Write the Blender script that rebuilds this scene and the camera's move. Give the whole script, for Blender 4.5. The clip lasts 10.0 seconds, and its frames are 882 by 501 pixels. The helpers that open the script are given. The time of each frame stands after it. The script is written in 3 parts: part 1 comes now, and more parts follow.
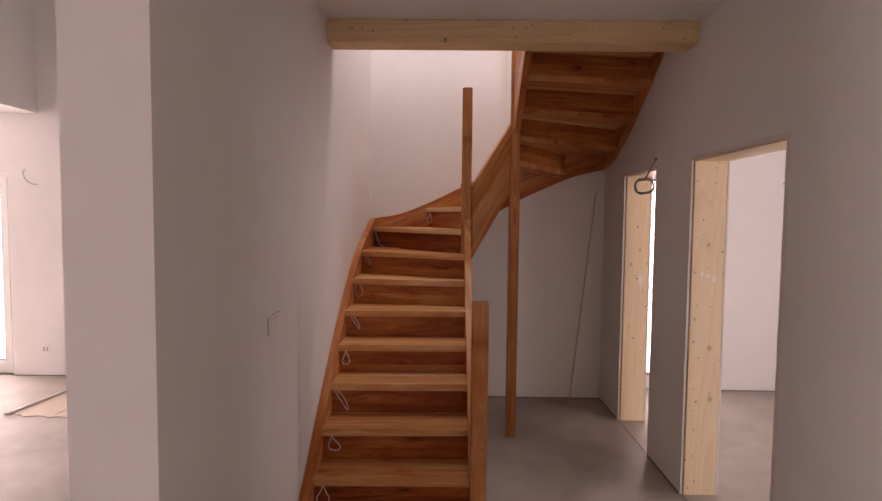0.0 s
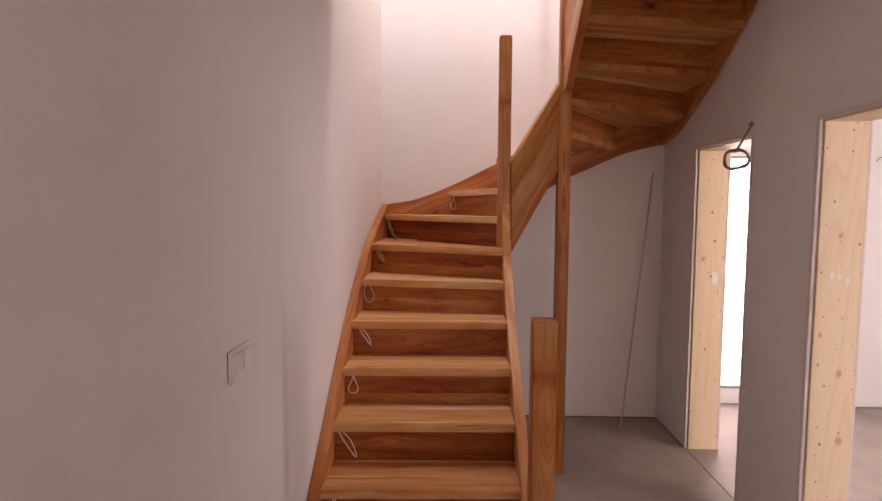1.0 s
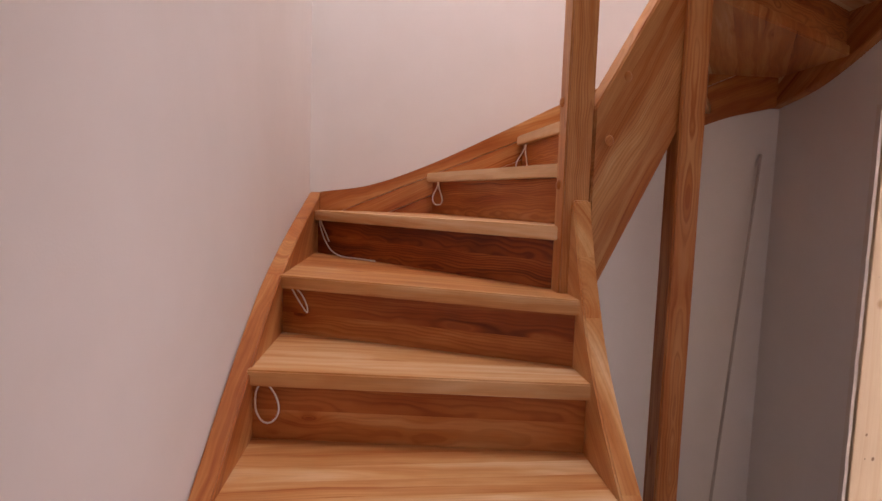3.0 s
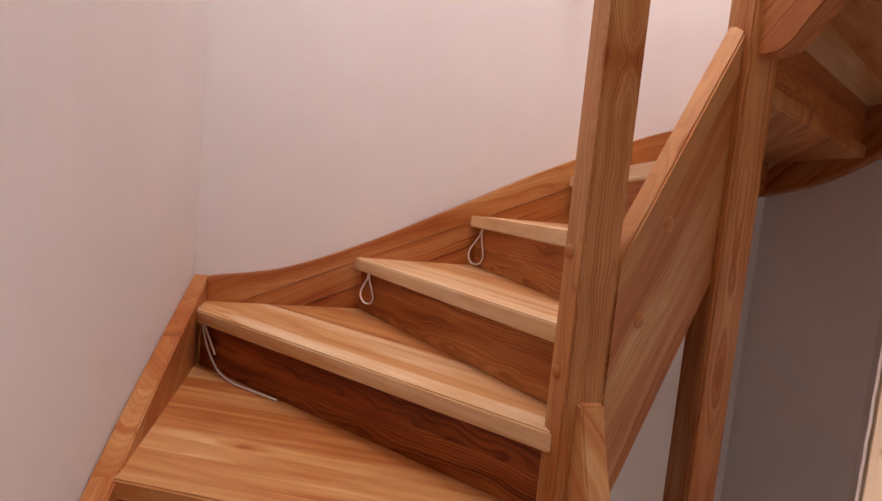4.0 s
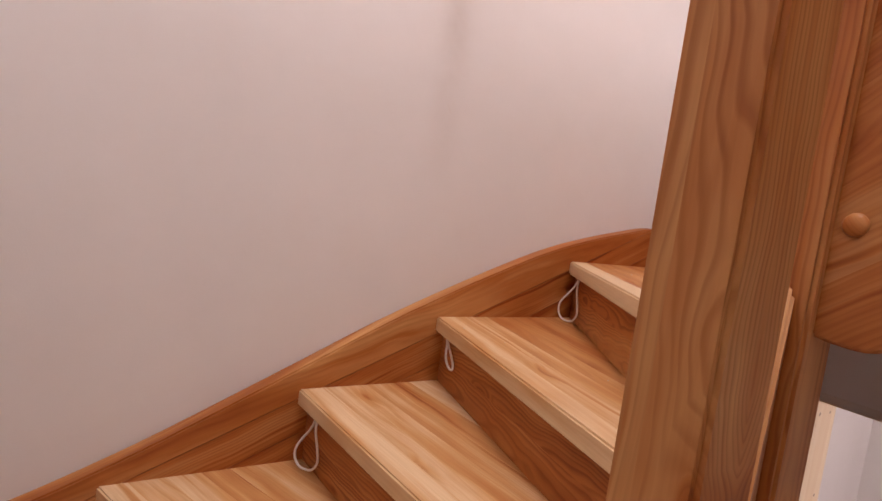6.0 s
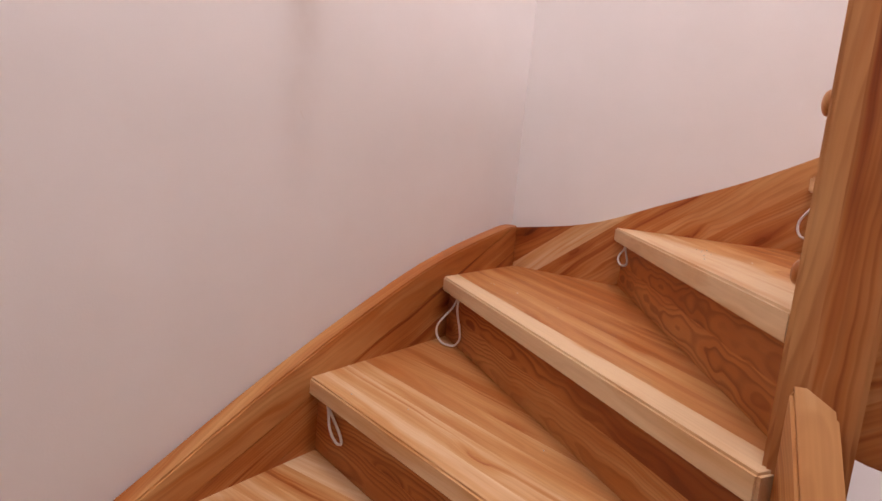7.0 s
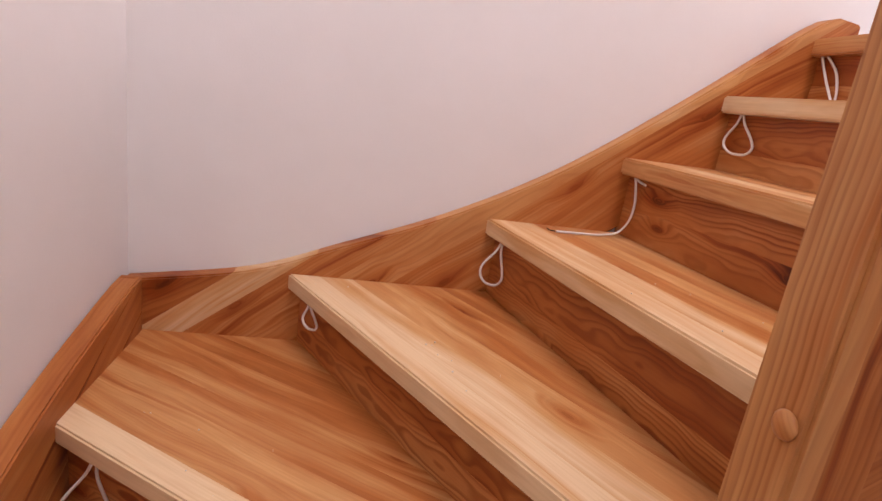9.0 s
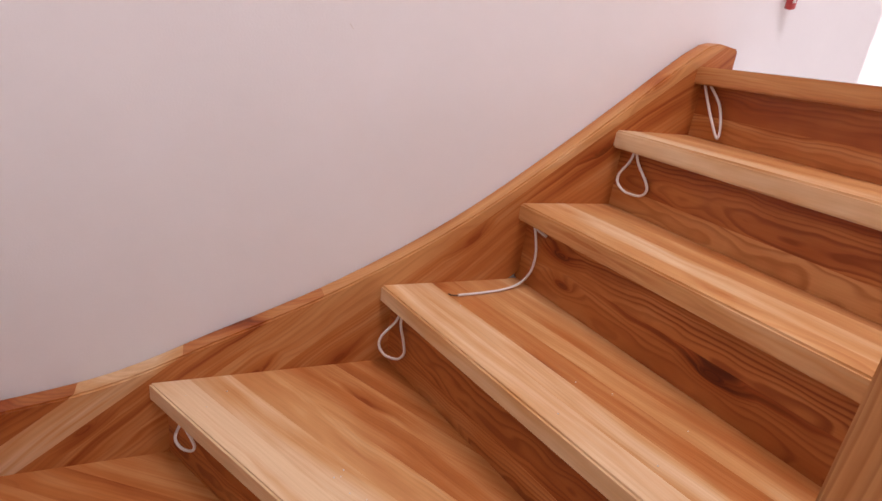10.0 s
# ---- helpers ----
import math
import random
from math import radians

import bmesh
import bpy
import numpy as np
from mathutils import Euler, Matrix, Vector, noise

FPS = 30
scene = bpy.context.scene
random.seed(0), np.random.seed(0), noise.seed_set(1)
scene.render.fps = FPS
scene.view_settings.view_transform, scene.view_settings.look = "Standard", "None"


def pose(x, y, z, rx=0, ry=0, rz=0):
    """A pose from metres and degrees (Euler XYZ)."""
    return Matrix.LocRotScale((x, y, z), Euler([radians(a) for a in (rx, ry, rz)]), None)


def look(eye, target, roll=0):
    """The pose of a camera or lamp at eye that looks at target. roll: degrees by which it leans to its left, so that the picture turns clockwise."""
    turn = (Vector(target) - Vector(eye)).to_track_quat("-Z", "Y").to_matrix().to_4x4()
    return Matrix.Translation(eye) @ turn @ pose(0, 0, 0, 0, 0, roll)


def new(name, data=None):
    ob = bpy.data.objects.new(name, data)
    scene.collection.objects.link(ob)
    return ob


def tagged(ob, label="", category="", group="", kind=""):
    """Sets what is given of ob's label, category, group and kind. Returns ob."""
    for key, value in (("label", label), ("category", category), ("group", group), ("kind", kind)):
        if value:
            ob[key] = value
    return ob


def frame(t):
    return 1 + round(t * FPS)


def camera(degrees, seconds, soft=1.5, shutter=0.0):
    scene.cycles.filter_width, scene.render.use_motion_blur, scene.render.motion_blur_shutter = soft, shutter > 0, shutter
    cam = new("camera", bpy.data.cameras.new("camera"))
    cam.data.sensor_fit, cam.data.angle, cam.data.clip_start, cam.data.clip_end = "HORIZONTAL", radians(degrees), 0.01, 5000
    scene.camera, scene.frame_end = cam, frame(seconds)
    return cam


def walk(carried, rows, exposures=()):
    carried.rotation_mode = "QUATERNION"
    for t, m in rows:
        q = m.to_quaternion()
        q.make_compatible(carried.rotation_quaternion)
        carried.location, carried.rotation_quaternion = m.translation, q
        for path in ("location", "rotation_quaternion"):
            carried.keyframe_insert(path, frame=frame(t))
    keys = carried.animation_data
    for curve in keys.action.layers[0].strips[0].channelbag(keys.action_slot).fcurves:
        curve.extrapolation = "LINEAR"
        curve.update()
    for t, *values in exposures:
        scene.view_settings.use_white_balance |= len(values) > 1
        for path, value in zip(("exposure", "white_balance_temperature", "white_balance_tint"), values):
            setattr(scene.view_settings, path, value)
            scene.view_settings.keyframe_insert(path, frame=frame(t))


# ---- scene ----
cam = camera(77.0, 10.0)
PATH = [
    (0, (0.729, -5.229, 1.707), (0.707, -3.233, 1.59), 0.6),
    (0.5, (0.671, -4.806, 1.679), (0.601, -2.81, 1.56), 0.7),
    (1, (0.587, -4.383, 1.674), (0.534, -2.39, 1.52), 0.3),
    (1.5, (0.56, -3.925, 1.647), (0.464, -1.94, 1.426), 0.2),
    (2, (0.485, -3.458, 1.602), (0.432, -1.479, 1.314), 1.2),
    (2.5, (0.399, -3.012, 1.606), (0.477, -1.034, 1.319), 1.2),
    (3, (0.39, -2.558, 1.68), (0.555, -0.573, 1.5), 1.9),
    (3.2, (0.381, -2.41, 1.738), (0.606, -0.427, 1.61), 3.3),
    (4.3, (0.384, -1.849, 2.099), (0.904, 0.073, 1.911), 6.4),
    (4.5, (0.39, -1.768, 2.129), (0.953, 0.145, 1.978), 7.2),
    (5, (0.418, -1.602, 2.233), (1.105, 0.271, 2.084), 7.3),
    (5.5, (0.412, -1.465, 2.346), (1.349, 0.338, 2.183), 8.0),
    (5.7, (0.452, -1.396, 2.406), (1.434, 0.361, 2.235), 8.0),
    (6.8, (0.505, -1.041, 2.594), (1.984, 0.299, 2.353), 5.8),
    (7, (0.507, -0.95, 2.635), (2.114, 0.232, 2.348), 5.3),
    (7.5, (0.63, -0.801, 2.708), (2.396, 0.057, 2.327), 6.4),
    (8, (0.716, -0.71, 2.774), (2.592, -0.209, 2.295), 7.9),
    (8.5, (0.751, -0.586, 2.883), (2.684, -0.585, 2.368), 8.3),
    (9, (0.847, -0.52, 2.973), (2.749, -0.842, 2.444), 8.4),
    (9.5, (1.017, -0.484, 3.124), (2.794, -1.063, 2.411), 7.4),
    (10, (1.095, -0.5, 3.216), (2.803, -1.268, 2.514), 7.4),
]
walk(cam, [(t, look(eye, target, roll)) for t, eye, target, roll in PATH],
     exposures=[(0.0, -0.71, 7200, 31), (0.5, -0.49, 7200, 32), (1.0, -0.20, 7150, 31), (1.5, -0.06, 7200, 32), (2.0, 0.05, 6850, 31), (2.5, -0.02, 6900, 31), (3.2, -0.23, 7050, 32),
                (4.5, -0.22, 7100, 32), (5.0, -0.34, 7150, 32), (5.5, -0.51, 7200, 32), (7.0, -0.64, 7000, 31), (8.5, -0.65, 6750, 31), (9.5, -0.65, 6700, 31), (10.0, -0.84, 6650, 31)])

# ---- light ----
world = bpy.data.worlds.new("sky")
scene.world = world
world.use_nodes = True
wn = world.node_tree
sky = wn.nodes.new("ShaderNodeTexSky")
sky.sky_type, sky.sun_disc = "NISHITA", False
sky.sun_elevation, sky.sun_rotation = radians(38), radians(150)
wn.links.new(sky.outputs[0], wn.nodes["Background"].inputs[0])
wn.nodes["Background"].inputs[1].default_value = 0.05

sun_data = bpy.data.lights.new("sun", "SUN")
sun_data.energy, sun_data.angle, sun_data.color = 1.0, radians(15), (1.0, 0.96, 0.9)
sun = new("sun", sun_data)
sun.matrix_world = look((0, 0, 30), (13, 22.5, 10))


WARM = (1.0, 0.925, 0.90)


def window_light(name, at, target, wide, high, power, colour=(1.0, 0.985, 0.975)):
    """An area lamp in a window's opening, for the sky beyond it."""
    data = bpy.data.lights.new(name, "AREA")
    data.shape, data.size, data.size_y = "RECTANGLE", wide, high
    data.energy, data.color = power, colour
    ob = new(name, data)
    ob.matrix_world = look(at, target)
    return ob


window_light("roof_window_daylight", (0.92, -1.15, 5.72), (0.92, -1.15, 0), 1.0, 0.9, 74)
# added fill from an unseen front opening upstairs, evens out the back wall
window_light("gable_fill_light", (1.1, -7.95, 4.55), (1.1, 0, 3.6), 1.7, 1.3, 130)
window_light("landing_window_daylight", (-0.16, -3.2, 4.6), (4, -3.2, 4.4), 1.6, 1.2, 12)
window_light("upper_room_daylight", (2.96, -6.2, 4.4), (2.96, 0, 4.2), 0.9, 1.2, 130, (1.0, 0.95, 0.92))
window_light("garden_door_daylight", (2.92, 0.50, 1.1), (2.92, -5, 1.1), 0.8, 2.3, 56, (1.0, 0.90, 0.87))
window_light("side_window_daylight", (5.45, -2.75, 1.5), (0, -2.75, 1.1), 1.6, 1.3, 64, (1.0, 0.92, 0.91))
# unseen fill, added to brighten the side room's back wall and the door linings
window_light("room_fill_light", (4.0, -8.02, 1.5), (4.0, 0, 1.2), 1.5, 1.2, 105, (1.0, 0.95, 0.95))
window_light("terrace_door_daylight", (-4.85, 0.72, 1.1), (-4.4, -5, 1.0), 1.9, 2.0, 235, WARM)
# fill in an unseen, added opening; brightens the hall's right wall
window_light("living_fill_light", (-5.95, -5.6, 1.55), (2.2, -4.4, 1.3), 1.8, 1.2, 135, (1.0, 0.89, 0.85))
# unseen warm fill from behind the camera, added to warm the hall
window_light("hall_fill_light", (1.15, -8.1, 1.5), (1.0, 0, 1.5), 1.6, 1.1, 13, (1.0, 0.86, 0.77))


# ---- materials ----
def material(name):
    m = bpy.data.materials.new(name)
    m.use_nodes = True
    return m, m.node_tree, m.node_tree.nodes["Principled BSDF"]


def node(tree, kind, **values):
    n = tree.nodes.new("ShaderNode" + kind)
    for key, value in values.items():
        n.inputs[key].default_value = value
    return n


def maths(tree, op, a, b=None, c=None):
    n = tree.nodes.new("ShaderNodeMath")
    n.operation = op
    for k, v in enumerate((a, b, c)):
        if v is None:
            continue
        if isinstance(v, (int, float)):
            n.inputs[k].default_value = v
        else:
            tree.links.new(v, n.inputs[k])
    return n.outputs[0]


def vector(tree, x, y, z):
    n = tree.nodes.new("ShaderNodeCombineXYZ")
    for k, v in enumerate((x, y, z)):
        if isinstance(v, (int, float)):
            n.inputs[k].default_value = v
        else:
            tree.links.new(v, n.inputs[k])
    return n.outputs[0]


def ramp(tree, fac, stops):
    n = tree.nodes.new("ShaderNodeValToRGB")
    while len(n.color_ramp.elements) < len(stops):
        n.color_ramp.elements.new(0.5)
    for e, (p, c) in zip(n.color_ramp.elements, stops):
        e.position, e.color = p, (*c, 1) if len(c) == 3 else c
    tree.links.new(fac, n.inputs[0])
    return n.outputs[0]


def blend(tree, kind, fac, a, b):
    n = tree.nodes.new("ShaderNodeMix")
    n.data_type, n.blend_type = "RGBA", kind
    for k, v in ((0, fac), (6, a), (7, b)):
        if isinstance(v, (int, float)):
            n.inputs[k].default_value = v
        elif isinstance(v, tuple):
            n.inputs[k].default_value = (*v, 1)
        else:
            tree.links.new(v, n.inputs[k])
    return n.outputs[2]


def noise_tex(tree, coords, scale, detail=3.0, rough=0.55, distort=0.0):
    n = node(tree, "TexNoise", Scale=scale, Detail=detail, Roughness=rough, Distortion=distort)
    tree.links.new(coords, n.inputs["Vector"])
    return n.outputs["Fac"]


def bump(tree, shader, height, strength, distance):
    n = node(tree, "Bump", Strength=strength, Distance=distance)
    tree.links.new(height, n.inputs["Height"])
    tree.links.new(n.outputs[0], shader.inputs["Normal"])


def lacquered_wood(name, rough=0.44):
    """One sawn plank with its grain along the local x axis. The object's colour steers it: red from dark heartwood to pale sapwood,
    green the strength of the growth rings, blue from straight grain to arched figure."""
    m, t, s = material(name)
    tc, info = t.nodes.new("ShaderNodeTexCoord"), t.nodes.new("ShaderNodeObjectInfo")
    sep = t.nodes.new("ShaderNodeSeparateXYZ")
    t.links.new(tc.outputs["Object"], sep.inputs[0])
    x, y, z = sep.outputs
    pick = t.nodes.new("ShaderNodeSeparateColor")
    t.links.new(info.outputs["Color"], pick.inputs[0])
    tone, strength, figure = pick.outputs
    seed = info.outputs["Random"]
    off = maths(t, "MULTIPLY", seed, 83.0)
    w = t.nodes.new("ShaderNodeTexWhiteNoise")
    w.noise_dimensions = "1D"
    t.links.new(off, w.inputs["W"])
    dice = t.nodes.new("ShaderNodeSeparateColor")
    t.links.new(w.outputs["Color"], dice.inputs[0])
    r1, r2, r3 = dice.outputs
    # the log's pith wanders below the plank; growth rings lie round it
    slow = noise_tex(t, vector(t, maths(t, "MULTIPLY_ADD", x, 2.2, off), maths(t, "MULTIPLY", y, 4.0), off), 1.0, 1.0, 0.5)
    swell = noise_tex(t, vector(t, maths(t, "MULTIPLY_ADD", x, 9.0, off), maths(t, "MULTIPLY", y, 18.0), maths(t, "MULTIPLY", z, 18.0)), 1.0, 1.5, 0.5)
    aside = maths(t, "MULTIPLY_ADD", figure, -0.085, maths(t, "MULTIPLY_ADD", r1, 0.035, 0.085))
    across = maths(t, "ADD", maths(t, "ADD", y, aside), maths(t, "MULTIPLY_ADD", slow, 0.07, -0.035))
    lean = maths(t, "MULTIPLY", x, maths(t, "MULTIPLY_ADD", r3, 0.09, -0.045))
    deep = maths(t, "ADD", maths(t, "MULTIPLY_ADD", r2, 0.04, 0.012), maths(t, "ADD", z, lean))
    radius = maths(t, "SQRT", maths(t, "ADD", maths(t, "MULTIPLY", across, across), maths(t, "MULTIPLY", deep, deep)))
    radius = maths(t, "MULTIPLY_ADD", swell, maths(t, "MULTIPLY_ADD", figure, 0.016, 0.003), radius)
    # a few knots: the rings bend round them and the wood darkens
    knots = node(t, "TexVoronoi", Scale=1.0, Randomness=0.55)
    knots.voronoi_dimensions = "2D"
    t.links.new(vector(t, maths(t, "MULTIPLY_ADD", x, 2.6, off), maths(t, "MULTIPLY_ADD", y, 8.0, off), 0.0), knots.inputs["Vector"])
    rare = t.nodes.new("ShaderNodeSeparateColor")
    t.links.new(knots.outputs["Color"], rare.inputs[0])
    knot = maths(t, "MULTIPLY", ramp(t, knots.outputs["Distance"], [(0.025, (1, 1, 1)), (0.08, (0.45,) * 3), (0.21, (0, 0, 0))]), maths(t, "GREATER_THAN", rare.outputs[0], 0.80))
    radius = maths(t, "MULTIPLY_ADD", knot, 0.022, radius)
    uneven = noise_tex(t, vector(t, maths(t, "MULTIPLY", radius, 55.0), off, 0.0), 1.0, 2.0)
    year = maths(t, "FRACT", maths(t, "MULTIPLY_ADD", radius, maths(t, "MULTIPLY_ADD", r2, 60.0, 125.0), maths(t, "MULTIPLY", uneven, 1.6)))
    # heartwood streaks and clouds shift the tone along the grain
    broad = noise_tex(t, vector(t, maths(t, "MULTIPLY_ADD", x, 1.1, off), maths(t, "MULTIPLY", radius, 26.0), off), 1.0, 3.0, 0.6)
    cloud = noise_tex(t, vector(t, maths(t, "MULTIPLY_ADD", x, 4.0, off), maths(t, "MULTIPLY", y, 14.0), maths(t, "MULTIPLY", z, 14.0)), 1.0, 3.0, 0.6)
    drift = maths(t, "ADD", maths(t, "MULTIPLY_ADD", broad, 0.92, -0.46), maths(t, "MULTIPLY_ADD", cloud, 0.36, -0.18))
    heart = ramp(t, noise_tex(t, vector(t, maths(t, "MULTIPLY_ADD", x, 0.8, off), maths(t, "MULTIPLY", radius, 48.0), 3.7), 1.0, 2.0), [(0.26, (1, 1, 1)), (0.37, (0, 0, 0))])
    drift = maths(t, "SUBTRACT", maths(t, "SUBTRACT", drift, maths(t, "MULTIPLY", heart, 0.28)), maths(t, "MULTIPLY", knot, 0.30))
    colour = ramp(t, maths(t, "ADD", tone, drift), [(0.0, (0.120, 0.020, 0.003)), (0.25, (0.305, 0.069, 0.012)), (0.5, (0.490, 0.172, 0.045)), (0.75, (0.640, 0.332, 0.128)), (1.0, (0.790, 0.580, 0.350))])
    shade = ramp(t, year, [(0.0, (1, 1, 1)), (0.40, (0.96, 0.94, 0.92)), (0.74, (0.55, 0.37, 0.27)), (0.86, (0.57, 0.39, 0.28)), (1.0, (1, 1, 1))])
    years = ramp(t, noise_tex(t, vector(t, maths(t, "MULTIPLY", radius, 40.0), maths(t, "MULTIPLY", x, 1.5), off), 1.0, 2.0), [(0.30, (0.25,) * 3), (0.62, (1, 1, 1))])
    colour = blend(t, "MULTIPLY", maths(t, "MULTIPLY", maths(t, "MULTIPLY", years, strength), maths(t, "SUBTRACT", 1.3, tone)), colour, shade)
    fibre = noise_tex(t, vector(t, maths(t, "MULTIPLY_ADD", x, 7.0, off), maths(t, "MULTIPLY", y, 230.0), maths(t, "MULTIPLY", z, 230.0)), 1.0, 2.0)
    colour = blend(t, "MULTIPLY", 0.22, colour, ramp(t, fibre, [(0.3, (0.66, 0.55, 0.46)), (0.62, (1, 1, 1))]))
    t.links.new(colour, s.inputs["Base Color"])
    t.links.new(maths(t, "MULTIPLY_ADD", cloud, 0.22, maths(t, "MULTIPLY_ADD", fibre, 0.10, rough - 0.16)), s.inputs["Roughness"])
    s.inputs["Specular IOR Level"].default_value = 0.28
    s.inputs["Coat Weight"].default_value, s.inputs["Coat Roughness"].default_value = 0.06, 0.32
    bump(t, s, maths(t, "ADD", fibre, maths(t, "MULTIPLY", year, 0.3)), 0.07, 0.002)
    return m


ash = lacquered_wood("lacquered_ash")
ash_plug = lacquered_wood("turned_ash_plug", 0.34)


def pine_wood(name, base, ring):
    m, t, s = material(name)
    tc, info = t.nodes.new("ShaderNodeTexCoord"), t.nodes.new("ShaderNodeObjectInfo")
    sep = t.nodes.new("ShaderNodeSeparateXYZ")
    t.links.new(tc.outputs["Object"], sep.inputs[0])
    x, y, z = sep.outputs
    off = maths(t, "MULTIPLY", info.outputs["Random"], 41.0)
    p = vector(t, maths(t, "MULTIPLY_ADD", x, 0.5, off), maths(t, "MULTIPLY_ADD", y, 6.0, off), maths(t, "MULTIPLY", z, 6.0))
    rings = maths(t, "FRACT", maths(t, "MULTIPLY", noise_tex(t, p, 1.0, 1.0, 0.4, 0.2), 9.0))
    shade = ramp(t, rings, [(0.0, (1, 1, 1)), (0.6, (0.96, 0.93, 0.88)), (0.9, (0.84, 0.72, 0.55)), (1.0, (1, 1, 1))])
    colour = blend(t, "MULTIPLY", ring, base, shade)
    fibre = noise_tex(t, vector(t, maths(t, "MULTIPLY", x, 6.0), maths(t, "MULTIPLY", y, 150.0), maths(t, "MULTIPLY", z, 150.0)), 1.0, 2.0)
    colour = blend(t, "MULTIPLY", 0.25, colour, ramp(t, fibre, [(0.3, (0.8, 0.72, 0.6)), (0.65, (1, 1, 1))]))
    # soft resinous blotches, round knots and pin knots
    for size, wide, rim, rare, dark in ((4.2, 0.050, 0.35, 0.40, (0.52, 0.31, 0.14)), (7.0, 0.036, 0.75, 0.30, (0.24, 0.12, 0.05)), (12.0, 0.034, 0.8, 0.30, (0.17, 0.085, 0.04))):
        v = node(t, "TexVoronoi", Scale=size, Randomness=1.0)
        v.voronoi_dimensions = "2D"
        t.links.new(vector(t, maths(t, "MULTIPLY_ADD", x, 0.78, off), maths(t, "ADD", maths(t, "ADD", y, z), off), 0.0), v.inputs["Vector"])
        keep = t.nodes.new("ShaderNodeSeparateColor")
        t.links.new(v.outputs["Color"], keep.inputs[0])
        near = maths(t, "DIVIDE", v.outputs["Distance"], maths(t, "MULTIPLY_ADD", keep.outputs[1], wide * 1.5, wide * 0.3))
        spot = maths(t, "MULTIPLY", ramp(t, near, [(rim, (1, 1, 1)), (1.0, (0, 0, 0))]), maths(t, "GREATER_THAN", keep.outputs[0], rare))
        colour = blend(t, "MIX", maths(t, "MULTIPLY", spot, 0.82), colour, dark)
    t.links.new(colour, s.inputs["Base Color"])
    s.inputs["Roughness"].default_value = 0.6
    bump(t, s, fibre, 0.15, 0.002)
    return m


pine = pine_wood("planed_pine", (0.80, 0.665, 0.465), 0.30)
spruce = pine_wood("spruce_beam", (0.80, 0.60, 0.36), 0.5)


def mottled(name, dark, light, scale, rough=0.9, relief=0.1, fine=180.0, broad=0.9):
    """A mineral surface with broad stains and a fine grain."""
    m, t, s = material(name)
    tc = t.nodes.new("ShaderNodeTexCoord")
    c = tc.outputs["Object"]
    a, b = noise_tex(t, c, broad, 4.0, 0.6, 0.4), noise_tex(t, c, scale, 4.0, 0.6)
    mixed = maths(t, "MULTIPLY_ADD", a, 0.65, maths(t, "MULTIPLY", b, 0.35))
    t.links.new(ramp(t, mixed, [(0.33, dark), (0.66, light)]), s.inputs["Base Color"])
    s.inputs["Roughness"].default_value = rough
    bump(t, s, maths(t, "ADD", noise_tex(t, c, fine, 2.0), maths(t, "MULTIPLY", b, 1.5)), relief, 0.004)
    return m


def smeared_plaster(name, streak=None):
    """White skim coat: faint clouds, upright trowel smears and a fine grain."""
    m, t, s = material(name)
    tc = t.nodes.new("ShaderNodeTexCoord")
    c = tc.outputs["Object"]
    sep = t.nodes.new("ShaderNodeSeparateXYZ")
    t.links.new(c, sep.inputs[0])
    x, y, z = sep.outputs
    cloud = noise_tex(t, c, 1.1, 4.0, 0.6, 0.4)
    base = ramp(t, maths(t, "MULTIPLY_ADD", cloud, 0.65, maths(t, "MULTIPLY", noise_tex(t, c, 7.0, 4.0, 0.6), 0.35)), [(0.33, (0.765, 0.755, 0.74)), (0.66, (0.81, 0.80, 0.79))])
    smear = noise_tex(t, vector(t, maths(t, "MULTIPLY", x, 2.1), maths(t, "MULTIPLY", y, 2.1), maths(t, "MULTIPLY", z, 0.6)), 1.0, 1.5, 0.45, 0.3)
    base = blend(t, "MULTIPLY", 0.07, base, ramp(t, smear, [(0.28, (0.84, 0.82, 0.81)), (0.46, (1, 1, 1))]))
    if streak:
        # a soft brownish streak: along which axis, where, how wide, and the heights between which it fades in, or out
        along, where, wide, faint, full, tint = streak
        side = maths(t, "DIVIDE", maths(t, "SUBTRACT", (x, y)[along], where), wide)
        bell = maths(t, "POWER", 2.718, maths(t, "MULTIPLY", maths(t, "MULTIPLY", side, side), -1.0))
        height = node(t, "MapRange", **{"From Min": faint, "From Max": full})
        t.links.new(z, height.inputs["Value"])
        mask = maths(t, "MULTIPLY", maths(t, "MULTIPLY", bell, height.outputs[0]), noise_tex(t, c, 9.0, 3.0))
        base = blend(t, "MULTIPLY", mask, base, tint)
    t.links.new(base, s.inputs["Base Color"])
    s.inputs["Roughness"].default_value = 0.92
    bump(t, s, maths(t, "ADD", noise_tex(t, c, 240.0, 2.0), maths(t, "MULTIPLY", noise_tex(t, c, 3.0, 3.0), 6.0)), 0.07, 0.004)
    return m


plaster = smeared_plaster("white_plaster")
plaster_streaked = smeared_plaster("white_plaster_with_streak", (0, 1.262, 0.05, 2.5, 2.95, (0.76, 0.70, 0.66)))
# narrow upright band, darker from about 1.4 m downwards
plaster_banded = smeared_plaster("white_plaster_with_dark_band", (1, -2.52, 0.03, 1.42, 0.95, (0.70, 0.66, 0.65)))
plaster_edge = mottled("plasterboard_edge", (0.66, 0.62, 0.57), (0.78, 0.75, 0.71), 30.0, 0.95, 0.3, 90.0)
screed = mottled("concrete_screed", (0.28, 0.247, 0.212), (0.405, 0.36, 0.312), 5.0, 0.62, 0.12, 120.0, 1.3)
joint_dark = mottled("dark_joint", (0.07, 0.06, 0.055), (0.13, 0.115, 0.105), 20.0)
